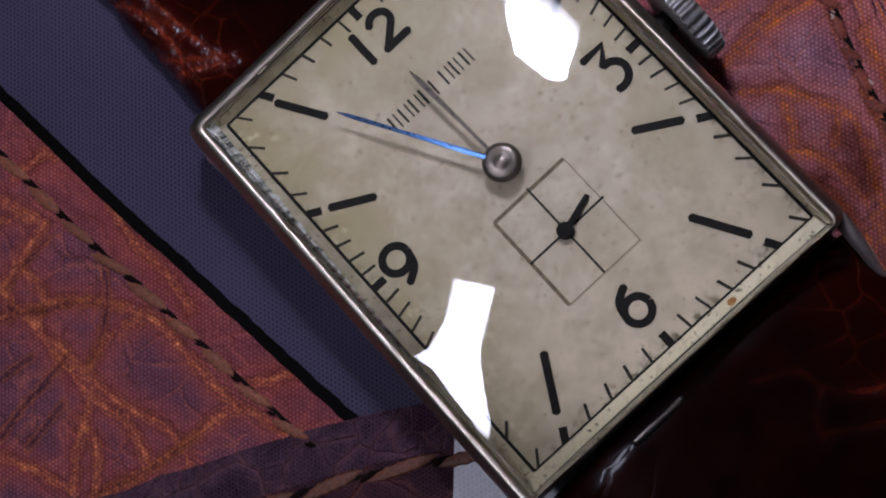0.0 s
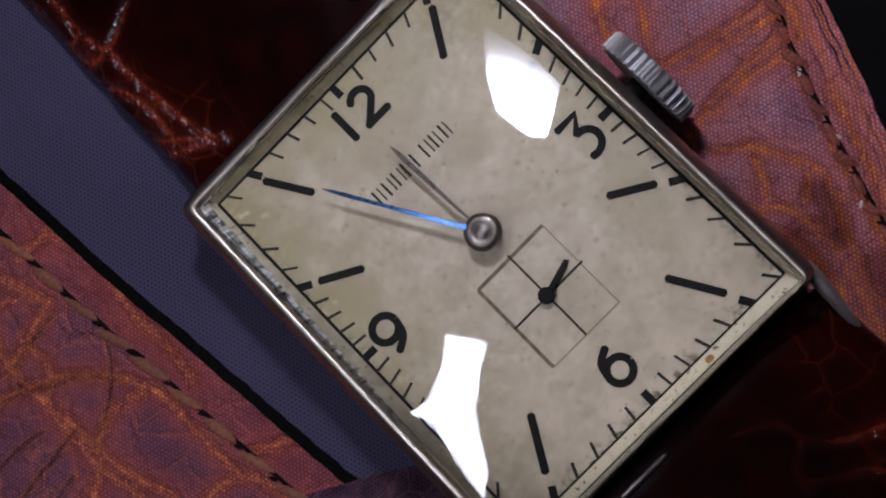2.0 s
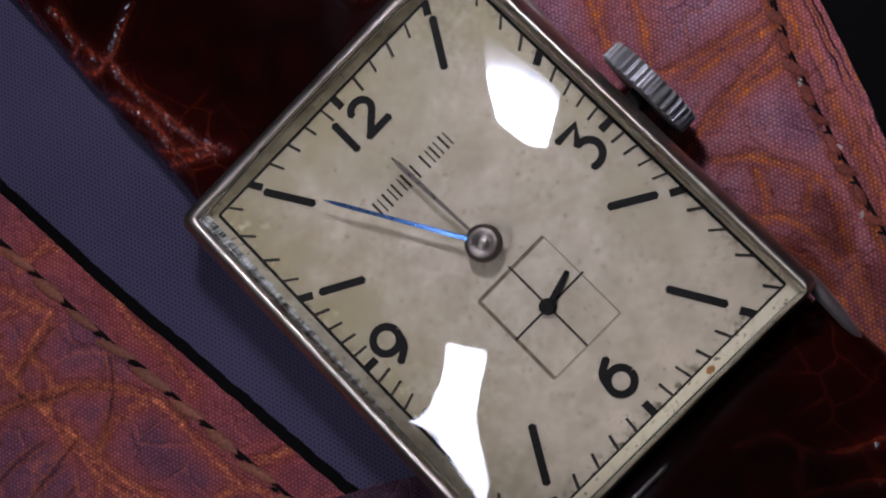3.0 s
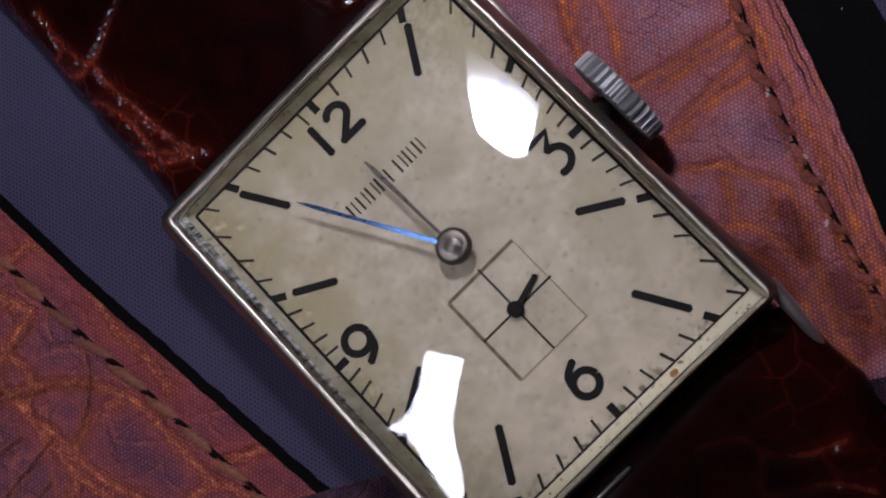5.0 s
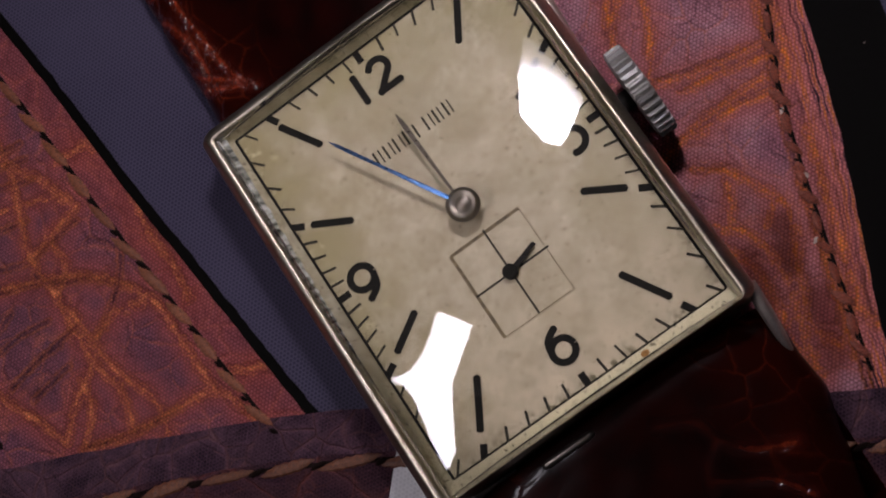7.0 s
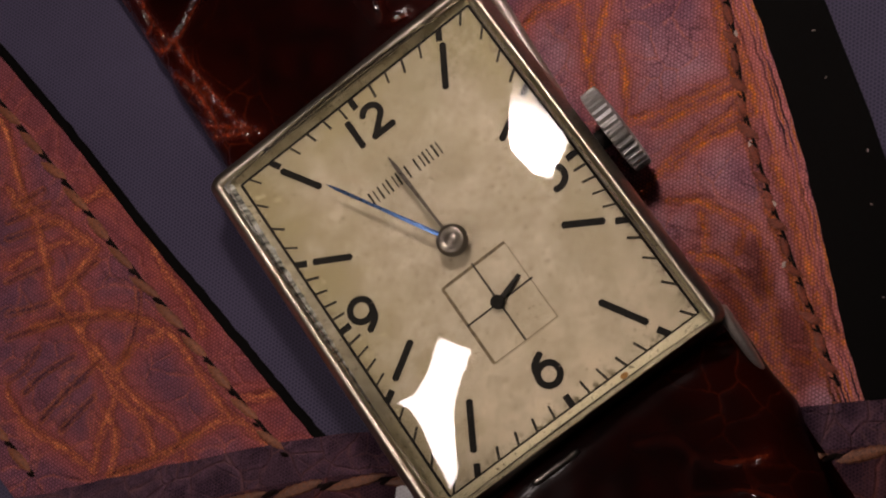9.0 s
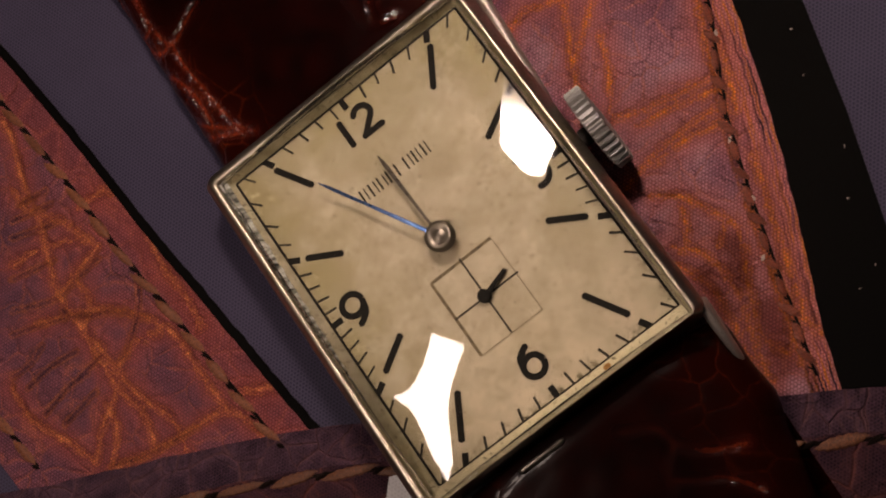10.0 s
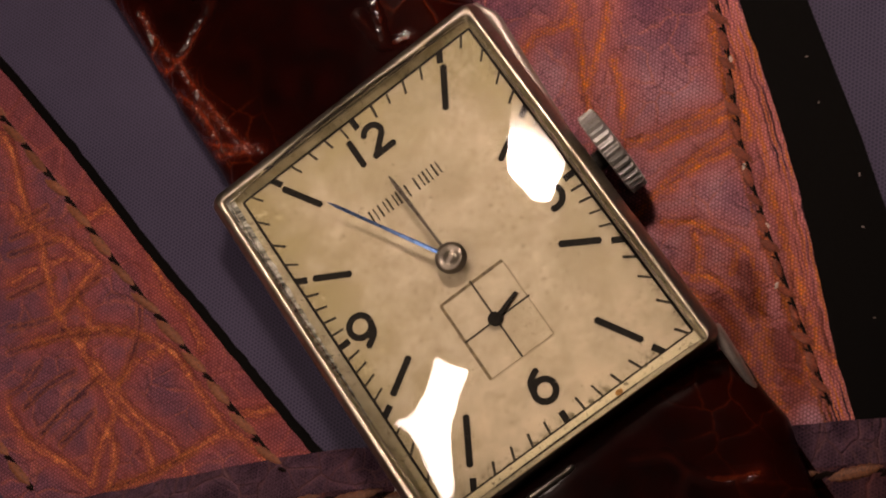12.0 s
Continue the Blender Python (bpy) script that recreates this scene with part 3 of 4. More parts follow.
M_RIM_GLINT = rim_glint()
M_CROC = croc("polished_red_brown_alligator", 1.0, 0.9, 1.0)
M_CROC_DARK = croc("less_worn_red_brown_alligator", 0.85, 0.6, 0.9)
M_TABLE = simple("dark_table_top", (0.06, 0.05, 0.05), 0.5, 0.0, 0.4, 0.05)
M_LAMP_BODY = simple("black_lamp_plastic", (0.02, 0.02, 0.02), 0.4)
M_GLOW_A = glow("lamp_glow_one", LAMP_LEFT, (1.0, 0.97, 0.94))
M_GLOW_B = glow_falling("lamp_glow_two", LAMP_RIGHT, (1.0, 0.97, 0.94), (25.5, 25.0, 70.0), 16.0)


# ---- mesh helpers (millimetres in, metres out) ----
def mesh_of(bm, name):
    bmesh.ops.scale(bm, vec=(MM, MM, MM), verts=bm.verts)
    me = bpy.data.meshes.new(name)
    bm.to_mesh(me)
    bm.free()
    return me


def part(name, bm, material, parent, label="", smooth=False):
    me = mesh_of(bm, name) if isinstance(bm, bmesh.types.BMesh) else bm
    if not me.materials:
        me.materials.append(material)
    if smooth:
        for p in me.polygons:
            p.use_smooth = True
    ob = new(name, me)
    ob.parent = parent
    return tagged(ob, label)


def prism(poly, z0, z1, bevel=0.0):
    bm = bmesh.new()
    low = [bm.verts.new((x, y, z0)) for x, y in poly]
    f = bm.faces.new(low)
    bm.normal_update()
    if f.normal.z > 0:
        f.normal_flip()
    top = bmesh.ops.extrude_face_region(bm, geom=[f])
    vs = [v for v in top["geom"] if isinstance(v, bmesh.types.BMVert)]
    for v in vs:
        v.co.z = z1
    bmesh.ops.recalc_face_normals(bm, faces=bm.faces)
    if bevel:
        es = [e for e in bm.edges if all(v in vs for v in e.verts)]
        bmesh.ops.bevel(bm, geom=es, offset=bevel, segments=2, affect="EDGES", profile=0.5)
    return bm


def spline(pts, n=8):
    """A smooth line through the points."""
    out = []
    p = [Vector(q) for q in pts]
    p = [2 * p[0] - p[1]] + p + [2 * p[-1] - p[-2]]
    for i in range(1, len(p) - 2):
        for k in range(n):
            t = k / n
            out.append(0.5 * (2 * p[i] + (p[i + 1] - p[i - 1]) * t + (2 * p[i - 1] - 5 * p[i] + 4 * p[i + 1] - p[i + 2]) * t * t + (3 * p[i] - p[i - 1] - 3 * p[i + 1] + p[i + 2]) * t ** 3))
    return out + [p[-2]]


def ribbon(pts, width, z0, z1, cap=True):
    """A raised stroke of even width along a line of 2D points, with rounded ends."""
    p = [Vector((q[0], q[1])) for q in pts]
    left, right = [], []
    for i, q in enumerate(p):
        d = (p[min(i + 1, len(p) - 1)] - p[max(i - 1, 0)]).normalized()
        nrm = Vector((-d.y, d.x)) * width / 2
        left.append(q + nrm)
        right.append(q - nrm)
    d0, d1 = (p[0] - p[1]).normalized(), (p[-1] - p[-2]).normalized()
    if cap:
        right.append(p[-1] + d1 * width * 0.28)
        left.append(p[-1] + d1 * width * 0.28)
        left.insert(0, p[0] + d0 * width * 0.28)
        right.insert(0, p[0] + d0 * width * 0.28)
    bm = bmesh.new()
    rows = []
    for a, b in zip(left, right):
        rows.append([bm.verts.new((*a, z1)), bm.verts.new((*b, z1)), bm.verts.new((*a, z0)), bm.verts.new((*b, z0))])
    for r, s in zip(rows, rows[1:]):
        for i, j in ((0, 1), (2, 0), (1, 3)):
            bm.faces.new((r[i], r[j], s[j], s[i]))
    bmesh.ops.remove_doubles(bm, verts=bm.verts, dist=1e-4)
    bmesh.ops.recalc_face_normals(bm, faces=bm.faces)
    return bm


def ring_points(hx, hy, r, n=6, cy=0.0):
    pts = []
    for cx, sy, a0 in ((1, 1, 0), (-1, 1, 90), (-1, -1, 180), (1, -1, 270)):
        for k in range(n + 1):
            a = radians(a0 + 90 * k / n)
            pts.append((cx * (hx - r) + r * math.cos(a), cy + sy * (hy - r) + r * math.sin(a)))
    return pts


def loft(rings, cy=0.0, cap_low=False, cap_top=False):
    """A skin over rounded rectangles: half width, half height, corner radius, z and, if given, shifts in y and x."""
    bm = bmesh.new()
    rows = [[bm.verts.new((x + sum(shift[1:]), y + sum(shift[:1]), z)) for x, y in ring_points(hx, hy, r, 6, cy)] for hx, hy, r, z, *shift in rings]
    for a, b in zip(rows, rows[1:]):
        for i in range(len(a)):
            j = (i + 1) % len(a)
            bm.faces.new((a[i], a[j], b[j], b[i]))
    if cap_low:
        bm.faces.new(rows[0][::-1])
    if cap_top:
        bm.faces.new(rows[-1])
    return bm


def turned(profile, n=32):
    """A body turned round z from (radius, z) pairs."""
    bm = bmesh.new()
    rows = []
    for r, z in profile:
        rows.append([bm.verts.new((r * math.cos(2 * math.pi * k / n), r * math.sin(2 * math.pi * k / n), z)) for k in range(n)])
    for a, b in zip(rows, rows[1:]):
        for i in range(n):
            bm.faces.new((a[i], a[(i + 1) % n], b[(i + 1) % n], b[i]))
    bm.faces.new(rows[0][::-1])
    bm.faces.new(rows[-1])
    return bm


def capsule(length, width, height, n=12):
    """A stitch: a low rounded grain of twisted thread lying along x."""
    bm = bmesh.new()
    rows = []
    for k in range(n + 1):
        t = -1 + 2 * k / n
        s = max(0.12, (1 - abs(t) ** 4.0)) * (1 + 0.22 * (k % 2))
        rows.append([bm.verts.new((t * length / 2 + 0.28 * width * math.cos(a), s * width / 2 * math.cos(a), height * s * math.sin(a))) for a in (0, math.pi / 4, math.pi / 2, 3 * math.pi / 4, math.pi)])
    for a, b in zip(rows, rows[1:]):
        for i in range(4):
            bm.faces.new((a[i], a[i + 1], b[i + 1], b[i]))
    bm.faces.new(rows[0])
    bm.faces.new(rows[-1][::-1])
    bmesh.ops.recalc_face_normals(bm, faces=bm.faces)
    return bm


def thing(name, label, category, kind="", group=""):
    return tagged(new(name), label, category, group, kind)


# ---- table and printed page ----
bm = prism([(-230, -200), (230, -200), (230, 220), (-230, 220)], -30, -0.3, 2.0)
table = new("table_top", mesh_of(bm, "table_top"))
table.data.materials.append(M_TABLE)
tagged(table, "dark plain table top under the printed page", "table", "", "structure")

page = thing("printed_page", "coated magazine page printed with leather straps on violet", "page")
part("sheet", prism([(-95, -110), (95, -110), (95, 110), (-95, 110)], -0.3, 0.0), M_PAGE, page, "violet-grey coated paper sheet")


def offset_line(line, d):
    out = []
    for i, q in enumerate(line):
        t = (line[min(i + 1, len(line) - 1)] - line[max(i - 1, 0)]).normalized()
        out.append(q + Vector((-t.y, t.x)) * d)
    return out


def wobble(line, amp, freq, seed):
    return [Vector((q.x + amp * noise.noise((q.y * freq, seed, 0)), q.y + amp * noise.noise((seed, q.x * freq, 5)))) for q in line]


def resample(line, step):
    out, acc = [(line[0], (line[1] - line[0]).normalized())], 0.0
    for a, b in zip(line, line[1:]):
        d = (b - a).length
        while acc + d >= step:
            a = a + (b - a) * ((step - acc) / d)
            d = (b - a).length
            acc = 0.0
            out.append((a, (b - a).normalized() if d > 1e-6 else out[-1][1]))
        acc += d
    return out


def sew(line, step, length, width, thread, parent, z, clear=True, seed=1, zigzag=0, gap=1.0):
    rnd = random.Random(seed)
    grain = mesh_of(capsule(length, width, 0.16), "stitch")
    hole = mesh_of(capsule(1.0 * gap, width * 0.5 * gap, 0.14), "stitch_hole")
    groove = [q + Vector((0.16, -0.05)) for q, d in resample(line, 0.8) if not clear or q.y > 4.6 - 0.574 * (q.x + 31.7) + 0.6]
    part("stitch_groove", ribbon(wobble(groove, 0.1, 1.5, seed), width * 0.4, z - 0.02, z + 0.012, False), M_HOLE, parent)
    for k, (q, d) in enumerate(resample(line, step)):
        if clear and q.y < 4.6 - 0.574 * (q.x + 31.7) + 1.3:
            continue
        ang = math.degrees(math.atan2(d.y, d.x)) + 6.0 + rnd.uniform(-5, 5) + (zigzag if k % 2 else -zigzag * 0.5)
        o = part("stitch", grain, thread, parent)
        o.matrix_basis = pose(q.x * MM, q.y * MM, z * MM, 0, 0, ang) @ Matrix.Diagonal((rnd.uniform(0.85, 1.08), rnd.uniform(0.85, 1.15), 1, 1))
        h = q + d * step / 2
        o = part("stitch_hole", hole, M_HOLE, parent)
        o.matrix_basis = pose(h.x * MM, h.y * MM, (z + 0.015) * MM, 0, 0, ang + 8 + rnd.uniform(-10, 10)) @ Matrix.Diagonal((rnd.uniform(0.7, 1.2), rnd.uniform(0.8, 1.25), 1, 1))


def gaps(lines, pts):
    """For each point its distance to the nearest of the lines."""
    out = np.full(len(pts), 9.0)
    for line in lines:
        q = np.array([tuple(p)[:2] for p in (spline([(x, y, 0) for x, y in line], 5) if len(line) > 2 else [Vector((*p, 0)) for p in line])])
        for a, b in zip(q, q[1:]):
            ab = b - a
            t = np.clip(((pts - a) @ ab) / max(1e-9, ab @ ab), 0, 1)
            out = np.minimum(out, np.hypot(*(pts - a - t[:, None] * ab).T))
    return out


def carry(me, **fields):
    for key, values in fields.items():
        me.attributes.new(key, "FLOAT", "POINT").data.foreach_set("value", np.asarray(values, dtype=np.float32))


def evenly(line, n):
    p = np.array([(q.x, q.y) for q in line])
    run = np.concatenate([[0], np.cumsum(np.hypot(*np.diff(p, axis=0).T))])
    at = np.linspace(0, run[-1], n)
    return np.column_stack([np.interp(at, run, p[:, 0]), np.interp(at, run, p[:, 1])])


def hide_picture(name, edge, left, z, veins, cracks, pits=(), n_long=330, n_wide=105):
    """A strap picture between two lines, finely divided, that knows its furrows, cracks and margin."""
    e, l = evenly(edge, n_long), evenly(left, n_long)
    s = np.linspace(0, 1, n_wide)
    pts = (e[:, None] * (1 - s[None, :, None]) + l[:, None] * s[None, :, None]).reshape(-1, 2)
    ids = np.arange(n_long * n_wide).reshape(n_long, n_wide)
    faces = np.stack([ids[:-1, :-1], ids[:-1, 1:], ids[1:, 1:], ids[1:, :-1]], -1).reshape(-1, 4).tolist()
    ring = list(ids[0, :-1]) + list(ids[:-1, -1]) + list(ids[-1, :0:-1]) + list(ids[:0:-1, 0])
    n = len(pts)
    faces += [(int(ring[i]), n + i, n + (i + 1) % len(ring), int(ring[(i + 1) % len(ring)])) for i in range(len(ring))]
    flat = np.vstack([pts, pts[ring]])
    co = np.column_stack([flat, np.concatenate([np.full(n, z), np.zeros(len(ring))])]) * MM
    me = bpy.data.meshes.new(name)
    me.from_pydata(co.tolist(), [], faces)
    me.update()
    line = [tuple(q) for q in e[::6]]
    run = np.repeat(np.linspace(0, 60, n_long), n_wide)
    carry(me, furrow=gaps(veins, flat), crack=gaps(cracks, flat), pit=gaps(pits, flat), inset=gaps([line], flat), along=np.concatenate([run, run[ring]]))
    return me


# brown strap picture, running up the page
edge_a = wobble(spline([(-22.0, 48), (-20.6, 40), (-19.3, 31.5), (-18.4, 24.0), (-17.6, 15.0), (-17.0, 10.3), (-16.5, 5.9), (-16.0, 1.6), (-15.5, -2.5), (-14.6, -8)]), 0.10, 0.9, 3)
left_a = [q + Vector((-18.3, -2.0)) for q in edge_a]
band_a = offset_line(edge_a, 0.66)
part("printed_shadow", prism([tuple(q) for q in edge_a] + [tuple(q) for q in wobble(band_a[::-1], 0.07, 1.1, 9)], 0, 0.02), M_BLACK, page, "black printed shadow line")
VEINS_A = [
    [(-22.5, 32), (-22.0, 28), (-23.1, 24.2), (-23.6, 21.0), (-24.2, 19.2), (-25.2, 15.8), (-25.0, 13.2), (-25.2, 10.5), (-25.0, 7.0), (-24.5, 4.8), (-25.2, 2.3)],
    [(-24.9, 13.4), (-24.6, 9.5), (-24.1, 6.1), (-23.0, 3.2), (-23.5, 0.2)],
    [(-27.0, 19.7), (-24.2, 19.2), (-21.9, 18.0), (-20.9, 16.8)],
    [(-27.9, 15.2), (-25.5, 14.1), (-22.8, 12.6), (-20.5, 10.0), (-19.6, 7.7), (-19.6, 5.4), (-19.4, 1.3)],
    [(-25.3, 15.6), (-23.6, 16.1), (-20.9, 16.7)],
]
TWIGS_A = [
    [(-24.3, 8.8), (-22.2, 9.4), (-20.5, 8.9)],
    [(-24.9, 12.6), (-23.5, 14.0), (-23.6, 16.1)],
    [(-29.3, 4.3), (-27.2, 6.3), (-25.6, 7.2), (-24.9, 7.2)],
    [(-28.7, 3.4), (-25.2, 2.3), (-21.9, 2.0), (-19.2, 1.3), (-18.0, -2.3)],
    [(-28.4, 3.4), (-26.6, 5.4), (-26.5, 7.1)],
    [(-24.1, 24.3), (-23.8, 22.2), (-22.2, 19.9), (-21.0, 17.0)],
    [(-17.4, 18.5), (-16.9, 17.3), (-17.8, 12.6), (-17.6, 10.2), (-17.8, 7.3)],
    [(-18.4, 2.1), (-16.1, 0.9)], [(-20.6, 19.9), (-18.6, 19.8), (-17.9, 19.0)],
    [(-31.7, 12.4), (-31.6, 9.5), (-30.0, 6.4), (-29.3, 4.3)],
]
CRACKS_A = [
    [(-28.8, 17.0), (-25.5, 15.6), (-23.6, 15.8), (-21.4, 16.0)], [(-29.7, 15.6), (-25.5, 14.0), (-22.5, 12.3)],
    [(-19.7, 13.1), (-20.9, 11.1), (-22.9, 9.5), (-24.1, 9.0)], [(-25.6, 14.7), (-24.9, 13.4), (-22.6, 12.2), (-20.8, 10.3)],
    [(-28.4, 3.4), (-25.6, 2.4), (-22.0, 1.9)], [(-30.7, 11.7), (-28.6, 11.9), (-26.3, 11.6)], [(-30.6, 9.4), (-28.2, 9.9), (-26.5, 9.8)],
    [(-31.3, 13.1), (-29.8, 13.0), (-28.2, 13.5)], [(-29.8, 7.9), (-26.6, 8.4)], [(-27.7, 9.9), (-24.9, 10.2)],
    [(-26.0, 21.4), (-22.6, 20.1)], [(-25.3, 22.4), (-22.2, 21.5)], [(-27.6, 18.9), (-24.2, 18.0)], [(-24.3, 23.1), (-22.0, 22.6)],
]
strap_a = part("strap_picture", hide_picture("strap_picture", edge_a, left_a, 0.04, VEINS_A + TWIGS_A, CRACKS_A), M_STRAP_A, page, "brown scaled leather strap picture with tan stitching")
sew(offset_line(edge_a, -2.25), 2.75, 2.45, 0.6, M_THREAD, strap_a, 0.04, seed=4, gap=0.72)
sew(offset_line(left_a, 1.9), 2.75, 2.45, 0.6, M_THREAD, strap_a, 0.04, seed=5, gap=0.72)

# orange-brown strap picture beside the crown
edge_b = wobble(spline([(31, 24), (27.6, 14.5), (25.0, 7.7), (23.0, 2.4), (21.8, -1.2), (19.8, -6.5), (17.7, -11.4), (15.3, -16.5), (13.5, -21), (11.5, -26)]), 0.12, 0.7, 13)
left_b = [q + Vector((-17.5, 5.0)) for q in edge_b]
band_b = [Vector(q) for q in ((37, 25), (30.5, 13), (26.3, -0.4), (24.1, -7.7), (21.8, -14.2), (18.5, -23.5))]
part("printed_shadow", prism([tuple(q) for q in edge_b] + [tuple(q) for q in band_b[::-1]], 0, 0.02), M_BLACK, page, "broad black printed band")
seam_b = spline([(29.0, 22), (25.4, 12), (23.2, 7), (21.7, 3.4), (20.4, 0.9), (18.3, -3.0), (16.7, -7.0), (15.7, -9.9), (14.8, -12.7), (13.9, -15.6), (12.8, -19.0), (11, -24)])
VEINS_B = [
    [(10.7, 10.0), (12.2, 10.5), (13.4, 10.0), (14.6, 9.7)], [(15.8, 12.5), (15.0, 10.3), (13.9, 7.8), (12.9, 6.2), (12.1, 4.5), (11.7, 2.9)],
    [(18.0, 11.0), (16.7, 8.8), (14.4, 6.8), (12.9, 5.7)], [(15.0, 5.9), (14.3, 3.9), (12.8, 1.5)],
    [(12.7, 0.9), (14.3, 0.2), (16.2, -0.3), (17.7, -0.6), (19.2, -0.9)], [(13.6, -0.5), (16.0, -0.9), (18.8, -1.8)],
    [(10.2, -3.3), (12.9, -2.7), (15.2, -2.5), (17.9, -2.7)], [(12.7, -3.0), (15.4, -3.1), (17.8, -3.7)],
]
TWIGS_B = [
    [(11.5, -4.6), (12.9, -5.8), (13.8, -7.5), (14.4, -9.0), (14.2, -10.5), (13.3, -12.0), (12.4, -13.9)],
    [(10.7, -8.0), (12.0, -9.7), (12.2, -11.8), (11.7, -14.0), (11.0, -16.0), (10.4, -18.3)],
    [(12.6, -6.3), (11.9, -7.8), (10.9, -8.6)], [(12.9, -9.7), (14.2, -8.9)],
    [(21.4, 4.0), (19.8, 0.6), (18.7, -2.6), (17.6, -4.8)], [(15.9, -9.0), (14.9, -11.9), (13.7, -15.2), (12.6, -18.4)],
    [(14.0, -14.9), (14.3, -16.6), (14.6, -17.7)], [(18.0, -6.4), (17.2, -8.6), (16.2, -11.4), (15.3, -14.0), (14.6, -16.0)], [(20.9, 1.4), (19.9, -1.4), (18.9, -3.6)], [(12.4, -13.9), (11.6, -15.8), (12.3, -17.6)], [(10.2, -9.2), (11.0, -11.5), (10.7, -14.3), (10.1, -16.8)],
]
CRACKS_B = [[(q.x - 0.15, q.y) for q in seam_b[::6]]]
PITS_B = [[(13.6, -10.0), (12.7, -12.2)], [(12.9, -14.8), (11.6, -18.0)], [(11.0, -10.8), (10.6, -13.0)]]
strap_b = part("strap_picture", hide_picture("strap_picture", edge_b, left_b, 0.04, VEINS_B + TWIGS_B, CRACKS_B, PITS_B), M_STRAP_B, page, "orange-brown scaled leather strap picture with rust stitching")
sew(seam_b, 1.5, 1.35, 0.5, M_THREAD_RED, strap_b, 0.05, seed=6, zigzag=24, gap=0.45)
fleck = mesh_of(capsule(0.34, 0.24, 0.06), "fleck")
for q, a in (((17.45, -4.84), 20), ((16.37, -8.65), 70), ((20.9, 1.2), 40), ((14.6, -12.0), 10)):
    o = part("fleck", fleck, M_FLECK, strap_b)
    o.matrix_basis = pose(q[0] * MM, q[1] * MM, 0.12 * MM, 0, 0, a)

# dust on the black band
dust = mesh_of(capsule(0.16, 0.12, 0.05), "dust_speck")
rnd = random.Random(31)
for x, y in ((19.6, -16.4), (18.0, -17.0), (22.6, -9.5), (24.6, -1.6), (20.8, -12.2), (23.4, -4.4), (27.2, 4.8)):
    o = part("dust_speck", dust, M_FLECK, page)
    o.matrix_basis = pose(x * MM, y * MM, 0.03 * MM, 0, 0, rnd.uniform(0, 180)) @ Matrix.Diagonal((rnd.uniform(0.6, 1.3), rnd.uniform(0.6, 1.2), 1, 1))

# plum strap picture, crossing below
top_c = wobble(spline([(-52, 14.5), (-40, 8.6), (-31.7, 4.6), (-23.9, 1.1), (-15.9, -2.7), (-11.6, -5.2), (0, -12.5), (9.9, -19.0), (15.5, -22.5), (27, -29.5), (38, -36)]), 0.22, 0.5, 23)
low_c = [q + Vector((-9.5, -16.5)) for q in top_c]
strap_c = part("strap_picture", prism([tuple(q) for q in top_c] + [tuple(q) for q in low_c[::-1]], 0, 0.06), M_STRAP_C, page, "dark plum leather strap picture with amber stitching")
part("printed_margin", prism([tuple(q) for q in top_c] + [tuple(q) for q in offset_line(top_c, -2.6)[::-1]], 0.05, 0.066), M_MARGIN_C, strap_c, "wrinkled glossy rim outside the seam")
sew(offset_line(top_c, -3.1), 3.9, 3.6, 0.62, M_THREAD_ORANGE, strap_c, 0.06, clear=False, seed=7)
part("printed_white_patch", prism([(-11.6, -7.6), (-14.4, -10.6), (-16.2, -15.5), (-8, -19), (-6, -10)], 0, 0.08), M_WHITE, page, "white printed corner beside the strap picture")

# ---- wristwatch ----
ZD = 4.91
CY = -0.1
watch = thing("wristwatch", "vintage rectangular steel wristwatch with cream dial lying on the page", "watch")

case = part("case", loft([(8.8, 11.6, 1.2, 0.4, 0, -0.3), (9.9, 12.5, 1.0, 0.7, 0, -0.3), (10.3, 12.9, 0.9, 1.4, 0, -0.3), (10.5, 13.05, 0.8, 2.6, 0, -0.3), (10.6, 13.1, 0.75, 3.9, 0, -0.3), (10.66, 13.12, 0.7, 4.6, 0, -0.3),
                          (10.58, 13.12, 0.65, 5.0, 0, -0.3), (10.38, 13.06, 0.6, 5.36, -0.03, -0.29), (10.16, 12.99, 0.55, 5.68, -0.06, -0.28), (10.0, 12.8, 0.45, 5.82, -0.26, -0.26), (9.82, 12.68, 0.35, 5.76, -0.38, -0.24), (9.72, 12.62, 0.3, 5.5, -0.42, -0.22), (9.68, 12.6, 0.3, 4.6, -0.42, -0.22)], CY, cap_low=True), M_CASE, watch, "worn nickel-silver case with polished bezel", True)
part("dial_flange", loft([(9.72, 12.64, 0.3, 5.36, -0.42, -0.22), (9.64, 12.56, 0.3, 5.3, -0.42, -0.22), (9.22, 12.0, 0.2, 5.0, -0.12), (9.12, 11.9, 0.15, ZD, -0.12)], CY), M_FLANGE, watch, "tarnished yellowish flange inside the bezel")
# added strip of painted glints where acrylic meets case on the nine o'clock side
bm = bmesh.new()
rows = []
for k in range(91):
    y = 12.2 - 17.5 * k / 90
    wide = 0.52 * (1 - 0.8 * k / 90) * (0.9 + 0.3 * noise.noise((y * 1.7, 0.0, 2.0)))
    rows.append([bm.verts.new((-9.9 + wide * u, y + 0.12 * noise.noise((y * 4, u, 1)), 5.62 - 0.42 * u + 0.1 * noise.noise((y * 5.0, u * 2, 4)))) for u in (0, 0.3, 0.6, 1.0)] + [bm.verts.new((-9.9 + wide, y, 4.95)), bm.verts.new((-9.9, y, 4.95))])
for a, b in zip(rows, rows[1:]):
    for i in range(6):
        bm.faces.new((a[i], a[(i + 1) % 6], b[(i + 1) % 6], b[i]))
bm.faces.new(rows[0])
